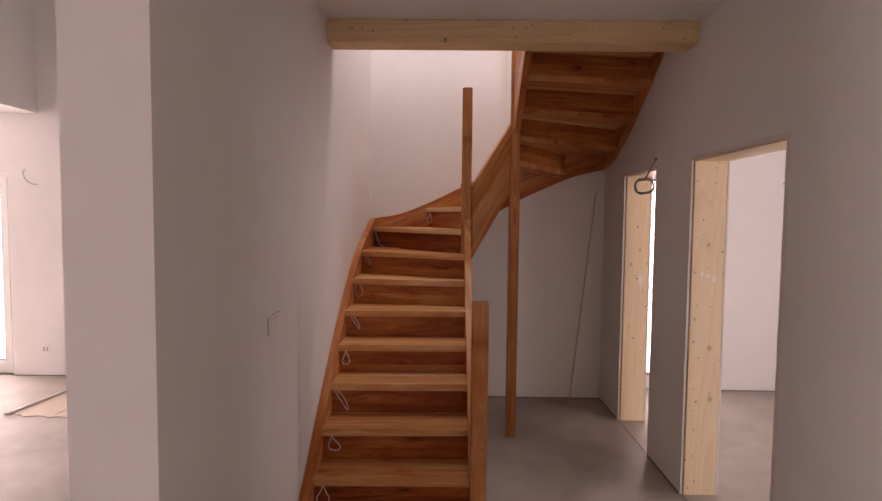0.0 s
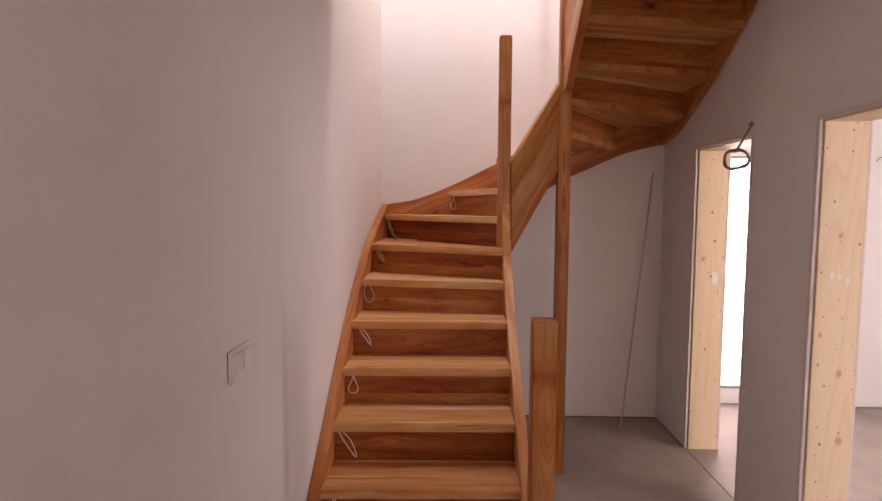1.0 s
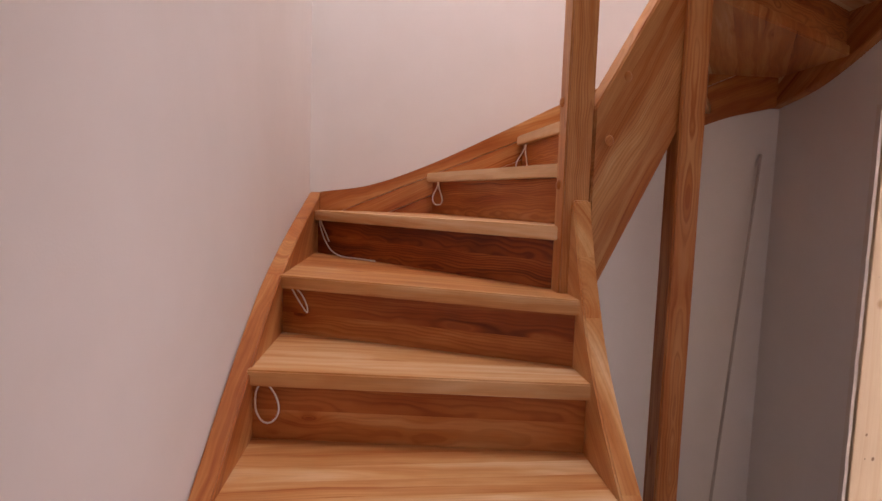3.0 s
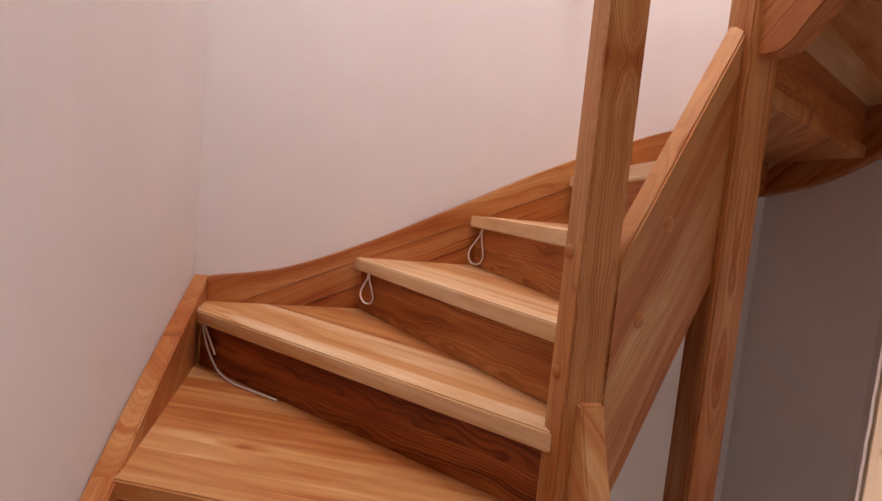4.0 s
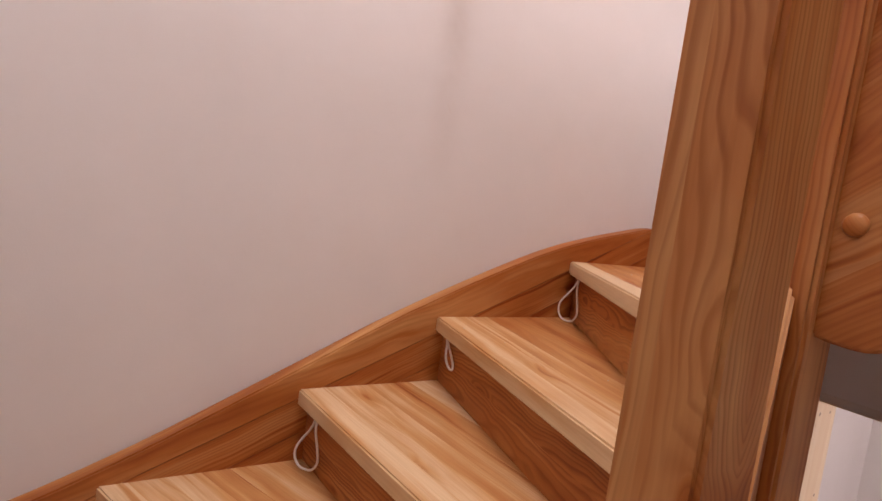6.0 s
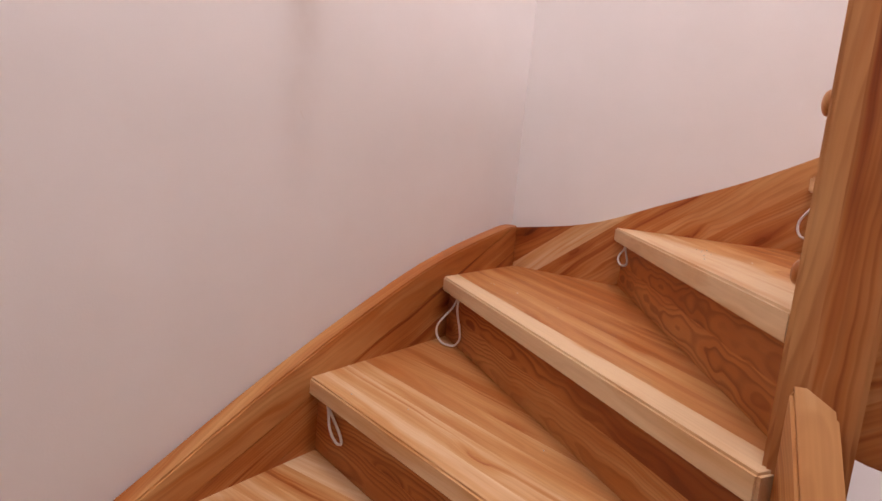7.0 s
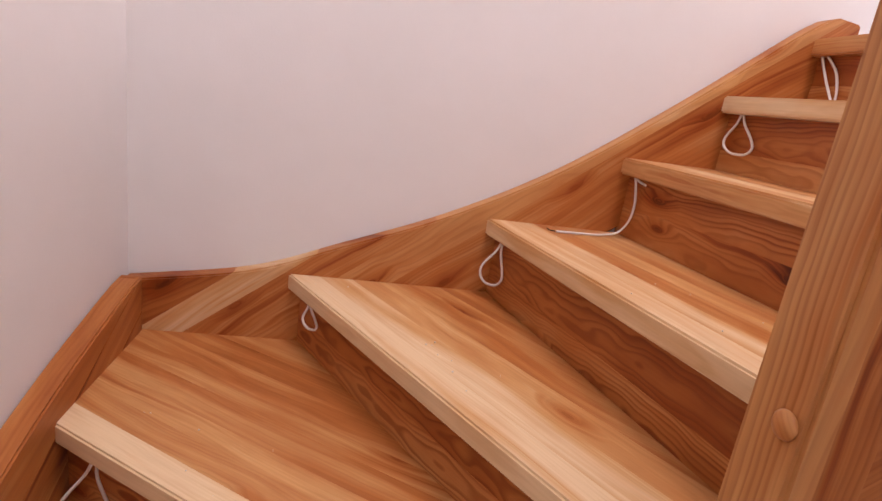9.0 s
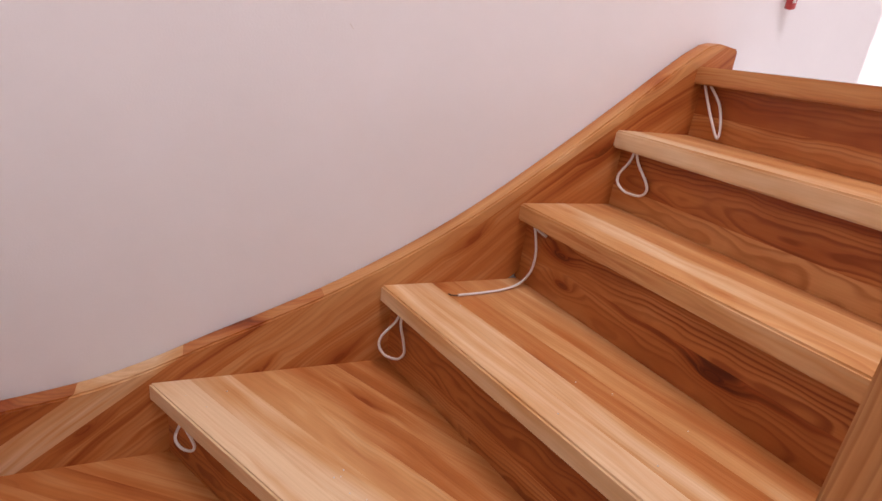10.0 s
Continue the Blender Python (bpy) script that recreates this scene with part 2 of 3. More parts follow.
plastic_white = mottled("white_plastic", (0.78, 0.77, 0.75), (0.82, 0.81, 0.79), 3.0, 0.35, 0.0)
cable_white = mottled("white_cable_sheath", (0.70, 0.67, 0.63), (0.78, 0.75, 0.71), 12.0, 0.45, 0.0)
cable_dark = mottled("black_wire_end", (0.03, 0.028, 0.025), (0.06, 0.05, 0.045), 12.0, 0.5, 0.0)
conduit_grey = mottled("grey_conduit", (0.25, 0.22, 0.20), (0.34, 0.305, 0.275), 15.0, 0.55, 0.0)
stick_grey = mottled("grey_trim_profile", (0.46, 0.43, 0.41), (0.56, 0.53, 0.51), 9.0, 0.5, 0.0)
frame_white = mottled("white_window_frame", (0.76, 0.76, 0.75), (0.82, 0.82, 0.81), 3.0, 0.3, 0.0)
seal_grey = mottled("grey_gasket", (0.26, 0.28, 0.31), (0.34, 0.36, 0.39), 9.0, 0.5, 0.0)
cardboard_mat = mottled("brown_cardboard", (0.50, 0.42, 0.35), (0.60, 0.51, 0.43), 14.0, 0.85, 0.1, 300.0)
foil = mottled("pale_wrapping_foil", (0.55, 0.53, 0.50), (0.72, 0.70, 0.68), 16.0, 0.3, 0.5, 30.0)
red_plastic = mottled("red_tape", (0.35, 0.03, 0.03), (0.5, 0.06, 0.05), 40.0, 0.4, 0.0)
grass_mat = mottled("lawn", (0.045, 0.075, 0.02), (0.10, 0.13, 0.045), 3.0, 0.9, 0.6, 40.0, 0.3)
leaf_mat = mottled("hedge_leaves", (0.035, 0.065, 0.02), (0.09, 0.13, 0.04), 2.0, 0.6, 0.0)

glass, _, gs = material("window_glass")
gs.inputs["Roughness"].default_value, gs.inputs["Transmission Weight"].default_value, gs.inputs["IOR"].default_value = 0.0, 1.0, 1.05


# ---- building helpers ----
grain = random.Random(21)


def put(name, bm, mat, m=None, parent=None, label=""):
    me = bpy.data.meshes.new(name)
    bm.normal_update()
    bm.to_mesh(me)
    bm.free()
    me.materials.append(mat)
    ob = new(name, me)
    if m is not None:
        ob.matrix_world = m
    if parent is not None:
        ob.parent = parent
    if label:
        ob["label"] = label
    return ob


def part(name, bm, mat, parent, label="", m=None):
    return put(name, bm, mat, m, parent, label)


def add_box(bm, x0, x1, y0, y1, z0, z1, bevel=0.0):
    made = bmesh.ops.create_cube(bm, size=1.0)
    bmesh.ops.scale(bm, vec=(x1 - x0, y1 - y0, z1 - z0), verts=made["verts"])
    bmesh.ops.translate(bm, vec=((x0 + x1) / 2, (y0 + y1) / 2, (z0 + z1) / 2), verts=made["verts"])
    if bevel:
        edges = {e for v in made["verts"] for e in v.link_edges}
        bmesh.ops.bevel(bm, geom=list(edges), offset=bevel, segments=2, affect="EDGES", clamp_overlap=True)
    return bm


def boxes(*rows, bevel=0.0):
    bm = bmesh.new()
    for row in rows:
        add_box(bm, *row, bevel=bevel)
    return bm


def prism(outline, z0, z1, bevel=0.003, corner=25):
    """An upright prism on an outline in local x and y, with its rims and sharp corners eased."""
    bm = bmesh.new()
    area = sum(a[0] * b[1] - b[0] * a[1] for a, b in zip(outline, outline[1:] + outline[:1]))
    if area < 0:
        outline = outline[::-1]
    low = bm.faces.new([bm.verts.new((x, y, z0)) for x, y in outline])
    up = bmesh.ops.extrude_face_region(bm, geom=[low])
    bmesh.ops.translate(bm, vec=(0, 0, z1 - z0), verts=[g for g in up["geom"] if isinstance(g, bmesh.types.BMVert)])
    bmesh.ops.recalc_face_normals(bm, faces=bm.faces)
    if bevel:
        sharp = [e for e in bm.edges if len(e.link_faces) == 2 and e.calc_face_angle(0) > radians(corner)]
        bmesh.ops.bevel(bm, geom=sharp, offset=bevel, segments=2, affect="EDGES", clamp_overlap=True)
    return bm


def tube(points, radius, sides=8):
    """A round cord along points."""
    bm = bmesh.new()
    rings = []
    pts = [Vector(p) for p in points]
    side = None
    for k, p in enumerate(pts):
        d = (pts[min(k + 1, len(pts) - 1)] - pts[max(k - 1, 0)]).normalized()
        if side is None:
            side = d.orthogonal().normalized()
        side = (side - d * side.dot(d)).normalized()
        up = d.cross(side)
        rings.append([bm.verts.new(p + radius * (math.cos(a) * side + math.sin(a) * up)) for a in (2 * math.pi * n / sides for n in range(sides))])
    for a, b in zip(rings, rings[1:]):
        for n in range(sides):
            bm.faces.new((a[n], a[(n + 1) % sides], b[(n + 1) % sides], b[n]))
    bm.faces.new(rings[0][::-1])
    bm.faces.new(rings[-1])
    bmesh.ops.recalc_face_normals(bm, faces=bm.faces)
    for f in bm.faces:
        f.smooth = len(f.verts) == 4
    return bm


def smooth_path(points, steps=8):
    """A Catmull-Rom curve through points."""
    pts = [Vector(p) for p in points]
    pts = [2 * pts[0] - pts[1]] + pts + [2 * pts[-1] - pts[-2]]
    out = []
    for a, b, c, d in zip(pts, pts[1:], pts[2:], pts[3:]):
        for n in range(steps):
            u = n / steps
            out.append(0.5 * (2 * b + (c - a) * u + (2 * a - 5 * b + 4 * c - d) * u * u + (3 * b - a - 3 * c + d) * u ** 3))
    return out + [pts[-2]]


def slices_of(whole, low, high):
    """The pieces of the solid between two planes across local y, each closed again and moved to its middle."""
    bm = whole.copy()
    for at, under in ((low, True), (high, False)):
        if at is None:
            continue
        bmesh.ops.bisect_plane(bm, geom=bm.verts[:] + bm.edges[:] + bm.faces[:], dist=1e-6, plane_co=(0, at, 0), plane_no=(0, 1, 0), clear_inner=under, clear_outer=not under)
        bmesh.ops.holes_fill(bm, edges=[e for e in bm.edges if e.is_boundary])
    bm.faces.index_update()
    left, found = set(bm.faces), []
    while left:
        todo, isle = [next(f for f in bm.faces if f in left)], set()
        while todo:
            f = todo.pop()
            if f not in isle:
                isle.add(f)
                todo += [g for e in f.edges for g in e.link_faces]
        left -= isle
        found.append({f.index for f in isle})
    out = []
    for isle in found:
        one = bm.copy()
        one.faces.ensure_lookup_table()
        bmesh.ops.delete(one, geom=[f for n, f in enumerate(one.faces) if n not in isle], context="FACES")
        ys = [v.co.y for v in one.verts]
        mid = (min(ys) + max(ys)) / 2
        bmesh.ops.translate(one, vec=(0, -mid, 0), verts=one.verts)
        out.append((one, mid))
    bm.free()
    return out


def glued(name, solid, m, owner, tones, cuts=None, wide=0.06, ring=0.45, figure=0.35, joint=0.0, label=""):
    """A board glued up from planks side by side across local y: the first carries the board's name, the others are its planks.
    tones runs from the first plank on; cuts: where the joints lie, otherwise about every wide metres."""
    ys = [v.co.y for v in solid.verts]
    low, high = min(ys), max(ys)
    if cuts is None:
        cuts, at = [], low + wide * grain.uniform(0.85, 1.1)
        while at < high - 0.4 * wide:
            cuts.append(at)
            at += wide * grain.uniform(0.8, 1.2)
    edges = [None, *[c for c in cuts if low + 0.004 < c < high - 0.004], None]
    main = None
    for n, (a, b) in enumerate(zip(edges, edges[1:])):
        tone = tones[n] if n < len(tones) else tones[-1] + grain.uniform(-0.13, 0.13)
        bend = figure[min(n, len(figure) - 1)] if isinstance(figure, tuple) else min(1.0, max(0.0, figure + grain.uniform(-0.35, 0.5)))
        for piece, mid in slices_of(solid, None if a is None else a + joint / 2, None if b is None else b - joint / 2):
            here = m @ Matrix.Translation((0, mid, 0))
            if main is None:
                main = ob = put(name, piece, ash, here, owner, label)
            else:
                ob = put("plank", piece, ash, main.matrix_basis.inverted() @ here, main)
            ob.color = (min(1.0, max(0.0, tone)), ring * grain.uniform(0.7, 1.2), bend, 1)
    solid.free()
    return main


def axes(origin, along, across):
    """A pose whose x axis runs along, and whose y axis leans towards across."""
    x = Vector(along).normalized()
    z = x.cross(Vector(across)).normalized()
    y = z.cross(x)
    m = Matrix((x, y, z)).transposed().to_4x4()
    m.translation = origin
    return m


def flat(m, p):
    q = m.inverted() @ Vector(p)
    return (q.x, q.y)


def structure(ob, label, category):
    return tagged(ob, label, category, kind="structure")


def thing(name, at, label, category, group="", kind=""):
    ob = new(name)
    ob.empty_display_size = 0.05
    ob.location = at
    tagged(ob, label, category, group, kind)
    return ob


# ---- the house: sizes ----
XR, CEIL, UPPER, ROOF = 2.2, 2.88, 3.24, 5.75
RISE = 0.18
DOOR_A, DOOR_B, HEAD = (-2.80, -1.82), (-1.29, -0.55), 2.095

# ground outside
structure(put("ground", boxes((-60, 60, -60, 60, -0.5, -0.12)), grass_mat), "short green lawn round the house", "ground")

# floors
structure(put("floor", boxes((-6, 5.4, -8, 0.5, -0.2, 0)), screed), "bare grey concrete screed floor with faint stains", "floor")
structure(put("floor_upper", boxes((-0.25, 3.6, -8, -1.72, CEIL, UPPER - 0.002)), plaster), "upper floor slab with white painted underside", "ceiling")

# walls
structure(put("wall_left", boxes((-0.23, 0, -3.86, 0.0, 0, ROOF)), plaster_banded), "white plastered wall beside the stairs, ends in a square corner", "wall")
structure(put("wall_landing_left", boxes((-0.23, 0, -8, -4.05, UPPER, ROOF), (-0.23, 0, -4.05, -3.86, UPPER, 3.9), (-0.23, 0, -4.05, -3.86, 5.3, ROOF)), plaster), "white plastered landing wall", "wall")
structure(put("wall_back", boxes((-0.25, XR + 0.23, 0.0, 0.25, 0, ROOF)), plaster_streaked), "white plastered wall behind the winding stairs", "wall")
structure(put("wall_right", boxes(
    (XR, XR + 0.23, -8, DOOR_A[0], 0, CEIL), (XR, XR + 0.23, DOOR_A[1], DOOR_B[0], 0, CEIL), (XR, XR + 0.23, DOOR_B[1], 0, 0, CEIL),
    (XR, XR + 0.23, DOOR_A[0], DOOR_A[1], HEAD, CEIL), (XR, XR + 0.23, DOOR_B[0], DOOR_B[1], HEAD, CEIL),
    (XR, XR + 0.23, -2.23, 0, CEIL, ROOF), (XR, XR + 0.23, -8, -3.15, UPPER, ROOF), (XR, XR + 0.23, -3.15, -2.23, 5.3, ROOF)), plaster),
    "white plastered wall with two unfinished door openings", "wall")
structure(put("wall_room_back", boxes(
    (XR + 0.23, 2.5, 0.3, 0.55, 0, CEIL), (3.33, 5.65, 0.3, 0.55, 0, CEIL), (2.5, 3.33, 0.3, 0.55, 2.25, CEIL)), plaster),
    "white plastered room wall with a glazed garden door", "wall")
structure(put("wall_room_side", boxes((5.4, 5.65, -8, -3.55, 0, CEIL), (5.4, 5.65, -1.95, 0.3, 0, CEIL), (5.4, 5.65, -3.55, -1.95, 0, 0.85), (5.4, 5.65, -3.55, -1.95, 2.15, CEIL)), plaster),
    "white plastered outer wall of the side room", "wall")
structure(put("ceiling_room", boxes((XR + 0.23, 5.65, -8, 0.55, CEIL, CEIL + 0.2)), plaster), "white ceiling of the side room", "ceiling")
structure(put("wall_living_back", boxes((-3.84, -0.25, 0.5, 0.75, 0, 4.4), (-6, -5.85, 0.5, 0.75, 0, 4.4), (-5.85, -3.84, 0.5, 0.75, 2.15, 4.4)), plaster),
    "white plastered living room wall with a terrace door", "wall")
structure(put("wall_living_side", boxes((-6.25, -6, -8, -6.5, 0, 4.4), (-6.25, -6, -4.7, 0.75, 0, 4.4), (-6.25, -6, -6.5, -4.7, 0, 0.9), (-6.25, -6, -6.5, -4.7, 2.2, 4.4)), plaster), "white plastered living room side wall with an added, unseen opening for light", "wall")
structure(put("wall_front", boxes((-6.25, 0.3, -8.25, -8, 0, ROOF), (2.0, 3.25, -8.25, -8, 0, ROOF), (4.75, 5.65, -8.25, -8, 0, ROOF), (3.25, 4.75, -8.25, -8, 0, 0.9), (3.25, 4.75, -8.25, -8, 2.1, ROOF), (0.3, 2.0, -8.25, -8, 0, 0.9), (0.3, 2.0, -8.25, -8, 2.1, 3.9), (0.3, 2.0, -8.25, -8, 5.2, ROOF)), plaster),
    "white plastered front wall with added, unseen openings for light", "wall")
structure(put("soffit", boxes((-6, -3.5, -8, 0.5, 2.74, 4.4)), plaster), "white lowered ceiling block in the living room", "ceiling")
structure(put("ceiling_living", boxes((-6.25, -0.25, -8.25, 0.75, 4.4, 4.6)), plaster), "white living room ceiling", "ceiling")
structure(put("ceiling", boxes((-0.25, 3.75, -8.25, -1.62, ROOF, ROOF + 0.2), (-0.25, 3.75, -0.68, 0.25, ROOF, ROOF + 0.2),
                               (-0.25, 0.40, -1.62, -0.68, ROOF, ROOF + 0.2), (1.44, 3.75, -1.62, -0.68, ROOF, ROOF + 0.2)), plaster),
          "white ceiling over the landing with a roof window", "ceiling")
structure(put("wall_upper_room", boxes((3.5, 3.75, -8, 0.25, UPPER, ROOF), (XR + 0.23, 3.5, -2.15, -1.9, UPPER, ROOF)), plaster), "white plastered wall of an upper room", "wall")


# dark expansion strip at the foot of the walls
def strip(x0, x1, y0, y1):
    structure(put("trim", boxes((x0, x1, y0, y1, 0, 0.006)), joint_dark), "thin dark expansion strip at the wall's foot", "floor trim")


strip(0, XR, -0.006, 0)
strip(XR - 0.006, XR, DOOR_B[1], -0.006)
strip(XR - 0.006, XR, DOOR_A[1], DOOR_B[0])
strip(3.33, 5.4, 0.292, 0.3)
strip(-3.84, -0.23, 0.492, 0.5)
structure(put("trim", boxes((XR + 0.004, XR + 0.008, DOOR_B[0], DOOR_B[1], 0, 0.002)), joint_dark), "thin dark floor joint at the doorway", "floor trim")
structure(put("trim", boxes((XR + 0.004, XR + 0.008, DOOR_A[0], DOOR_A[1], 0, 0.002)), joint_dark), "thin dark floor joint at the doorway", "floor trim")

# main beam at the edge of the stairwell
beam_m = axes((0.0, -1.79, 2.815), (1, 0, 0), (0, 1, 0))
beam = put("beam", boxes((0.0, XR, -0.09, 0.09, -0.065, 0.065), bevel=0.006), spruce, beam_m)
structure(beam, "planed spruce ceiling beam with knots over the stairs", "beam")


# unfinished timber door linings
def door_lining(name, y0, y1):
    frame_thing = thing(name, (XR + 0.115, (y0 + y1) / 2, 0), "raw pine door lining with knots in an unfinished doorway", "door frame", kind="structure")
    inv = frame_thing.matrix_basis.inverted()

    def board(tag, origin, along, across, size, wide):
        m = inv @ axes(origin, along, across)
        part(tag, boxes((0, size, -wide / 2, wide / 2, -0.015, 0.015), bevel=0.002), pine, frame_thing, m=m)

    mid = XR + 0.117
    board("jamb", (mid, y1 - 0.015, 0.0), (0, 0, 1), (1, 0, 0), HEAD - 0.03, 0.196)
    board("jamb", (mid, y0 + 0.015, 0.0), (0, 0, 1), (1, 0, 0), HEAD - 0.03, 0.196)
    board("head", (mid, y0, HEAD - 0.015), (0, 1, 0), (1, 0, 0), y1 - y0, 0.196)
    # rough plasterboard edges on both sides of the boards
    for x0, x1 in ((XR - 0.001, XR + 0.013), (XR + 0.221, XR + 0.232)):
        rows = ((y1 - 0.022, y1, 0, HEAD - 0.022), (y0, y0 + 0.022, 0, HEAD - 0.022), (y0, y1, HEAD - 0.022, HEAD))
        for a, b, c, d in rows:
            edge = boxes((x0, x1, a, b, c, d))
            bmesh.ops.subdivide_edges(edge, edges=[e for e in edge.edges if e.calc_length() > 0.5], cuts=40)
            for v in edge.verts:
                v.co += 0.003 * noise.noise_vector(v.co * 23) * Vector((0.2, 1, 0.3))
            bmesh.ops.translate(edge, vec=-frame_thing.location, verts=edge.verts)
            part("plasterboard_edge", edge, plaster_edge, frame_thing, "ragged white plasterboard edge")
    return frame_thing


def daub(owner, x, y, z, wide, high):
    """A thin dried daub of plaster on a jamb."""
    bm = bmesh.new()
    rim = [(x + wide * math.cos(a) * (1 + 0.25 * math.sin(3 * a + z)), y, z + high * math.sin(a) * (1 + 0.2 * math.cos(2 * a + x))) for a in (2 * math.pi * n / 14 for n in range(14))]
    back = bm.faces.new([bm.verts.new(Vector(p) - owner.location) for p in rim])
    up = bmesh.ops.extrude_face_region(bm, geom=[back])
    bmesh.ops.translate(bm, vec=(0, -0.0015, 0), verts=[g for g in up["geom"] if isinstance(g, bmesh.types.BMVert)])
    bmesh.ops.recalc_face_normals(bm, faces=bm.faces)
    part("plaster_daub", bm, plastic_white, owner, "dried white plaster daub")


lining_1, lining_2 = door_lining("door_1", *DOOR_A), door_lining("door_2", *DOOR_B)
daub(lining_2, 2.352, DOOR_B[1] - 0.0302, 1.205, 0.020, 0.042)
daub(lining_1, 2.282, DOOR_A[1] - 0.0302, 1.380, 0.011, 0.016)
daub(lining_1, 2.318, DOOR_A[1] - 0.0302, 1.372, 0.016, 0.010)
daub(lining_1, 2.355, DOOR_A[1] - 0.0302, 1.352, 0.011, 0.018)


# glazed doors and windows
def glazed(name, x0, x1, y, z0, z1, label):
    w = thing(name, ((x0 + x1) / 2, y, z0), label, "glazed door", kind="structure")
    a, b, h = (x0 - x1) / 2, (x1 - x0) / 2, z1 - z0

    def ring(tag, inset, wide, y0, y1, mat):
        for r in ((a + inset, a + inset + wide, 0 + inset, h - inset), (b - inset - wide, b - inset, inset, h - inset),
                  (a + inset + wide, b - inset - wide, inset, inset + wide), (a + inset + wide, b - inset - wide, h - inset - wide, h - inset)):
            part(tag, boxes((r[0], r[1], y0, y1, r[2], r[3]), bevel=0.003), mat, w)

    ring("window_frame", 0.0, 0.06, -0.04, 0.04, frame_white)
    ring("sash", 0.062, 0.07, -0.055, 0.02, frame_white)
    ring("gasket", 0.134, 0.018, -0.04, 0.01, seal_grey)
    pane = part("pane", boxes((a + 0.13, b - 0.13, -0.012, 0.0, 0.13, h - 0.13)), glass, w)
    pane.visible_shadow = False
    return w


glazed("window_1", 2.5, 3.33, 0.40, 0.0, 2.25, "white framed glass garden door, overexposed daylight behind")
glazed("window_2", -5.85, -3.84, 0.62, 0.0, 2.15, "white framed terrace door with bright garden beyond")

# ---- the staircase ----
stairs = thing("staircase", (0, 0, 0), "winding closed staircase of lacquered orange-brown ash, steps still dusty", "staircase")
T = 0.040
INSET = 0.04
# where each step's front edge meets the wall stringers, and the inner side
OUTER = {1: (INSET, -2.69), 2: (INSET, -2.456), 3: (INSET, -2.25), 4: (INSET, -2.01), 5: (INSET, -1.773), 6: (INSET, -1.545), 7: (INSET, -1.228),
         8: (INSET, -0.866), 9: (INSET, -0.175), 10: (0.52, -INSET), 11: (0.927, -INSET), 12: (1.293, -INSET), 13: (1.763, -INSET),
         14: (XR - INSET, -0.375), 15: (XR - INSET, -0.842), 16: (XR - INSET, -1.157), 17: (XR - INSET, -1.379), 18: (XR - INSET, -1.573)}
INNER = {1: (0.862, -2.69), 2: (0.862, -2.443), 3: (0.862, -2.222), 4: (0.862, -1.985), 5: (0.862, -1.751), 6: (0.862, -1.516), 7: (0.862, -1.322),
         8: (0.862, -1.213), 9: (0.862, -1.105), 10: (0.90, -1.05), 11: (1.0, -1.0), 12: (1.095, -0.955), 13: (1.18, -0.91),
         14: (1.24, -0.908), 15: (1.258, -1.05), 16: (1.258, -1.27), 17: (1.258, -1.43), 18: (1.258, -1.563)}
CORNERS = {9: [(INSET, -INSET)], 13: [(XR - INSET, -INSET)]}
TURN_IN = {14: [(1.258, -0.915)]}


def level(k):
    """The height of step k; the uppermost are not quite evenly spaced."""
    return k * RISE + {14: -0.006, 15: 0.004, 16: 0.014, 17: 0.013, 18: -0.006}.get(k, 0.0)


def ground_frame(k):
    a, b = Vector((*OUTER[k], 0)), Vector((*INNER[k], 0))
    d = (b - a).normalized()
    back = Vector((-d.y, d.x, 0))
    m = axes((a.x, a.y, level(k)), d, back)
    return m, d, back


def shift(p, back, far):
    return Vector((p[0], p[1], 0)) + back * far


def step_outline(k):
    """The step's plan: front edge, then the sides back to behind the next riser."""
    m, _, back = ground_frame(k)
    front = [Vector((*OUTER[k], 0)), Vector((*INNER[k], 0))]
    if k == 18:
        rear = [front[1] + back * 0.11, front[0] + back * 0.11]
    else:
        back2 = ground_frame(k + 1)[2]
        a, b = shift(OUTER[k + 1], back2, 0.06), shift(INNER[k + 1], back2, 0.06)
        # keep the rear line's ends on the stringers
        def slide(p, q, axis, value):
            u = (value - p[axis]) / (q[axis] - p[axis])
            return p + (q - p) * u
        side = "x" if k + 1 <= 8 or k + 1 >= 14 else "y"
        if k + 1 == 9:
            a = slide(a, b, 0, INSET)
            if a.y > -INSET:
                a = slide(a, b, 1, -INSET)
        elif side == "x":
            a = slide(a, b, 0, INSET if k + 1 <= 8 else XR - INSET)
        else:
            a = slide(a, b, 1, -INSET)
        if k + 1 <= 9:
            b = slide(b, a, 0, 0.862)
        rear = [*(Vector((*c, 0)) for c in TURN_IN.get(k, [])), b, a]
    pts = front + rear + [Vector((*c, 0)) for c in CORNERS.get(k, [])]
    return m, [flat(m, (p.x, p.y, level(k))) for p in pts]


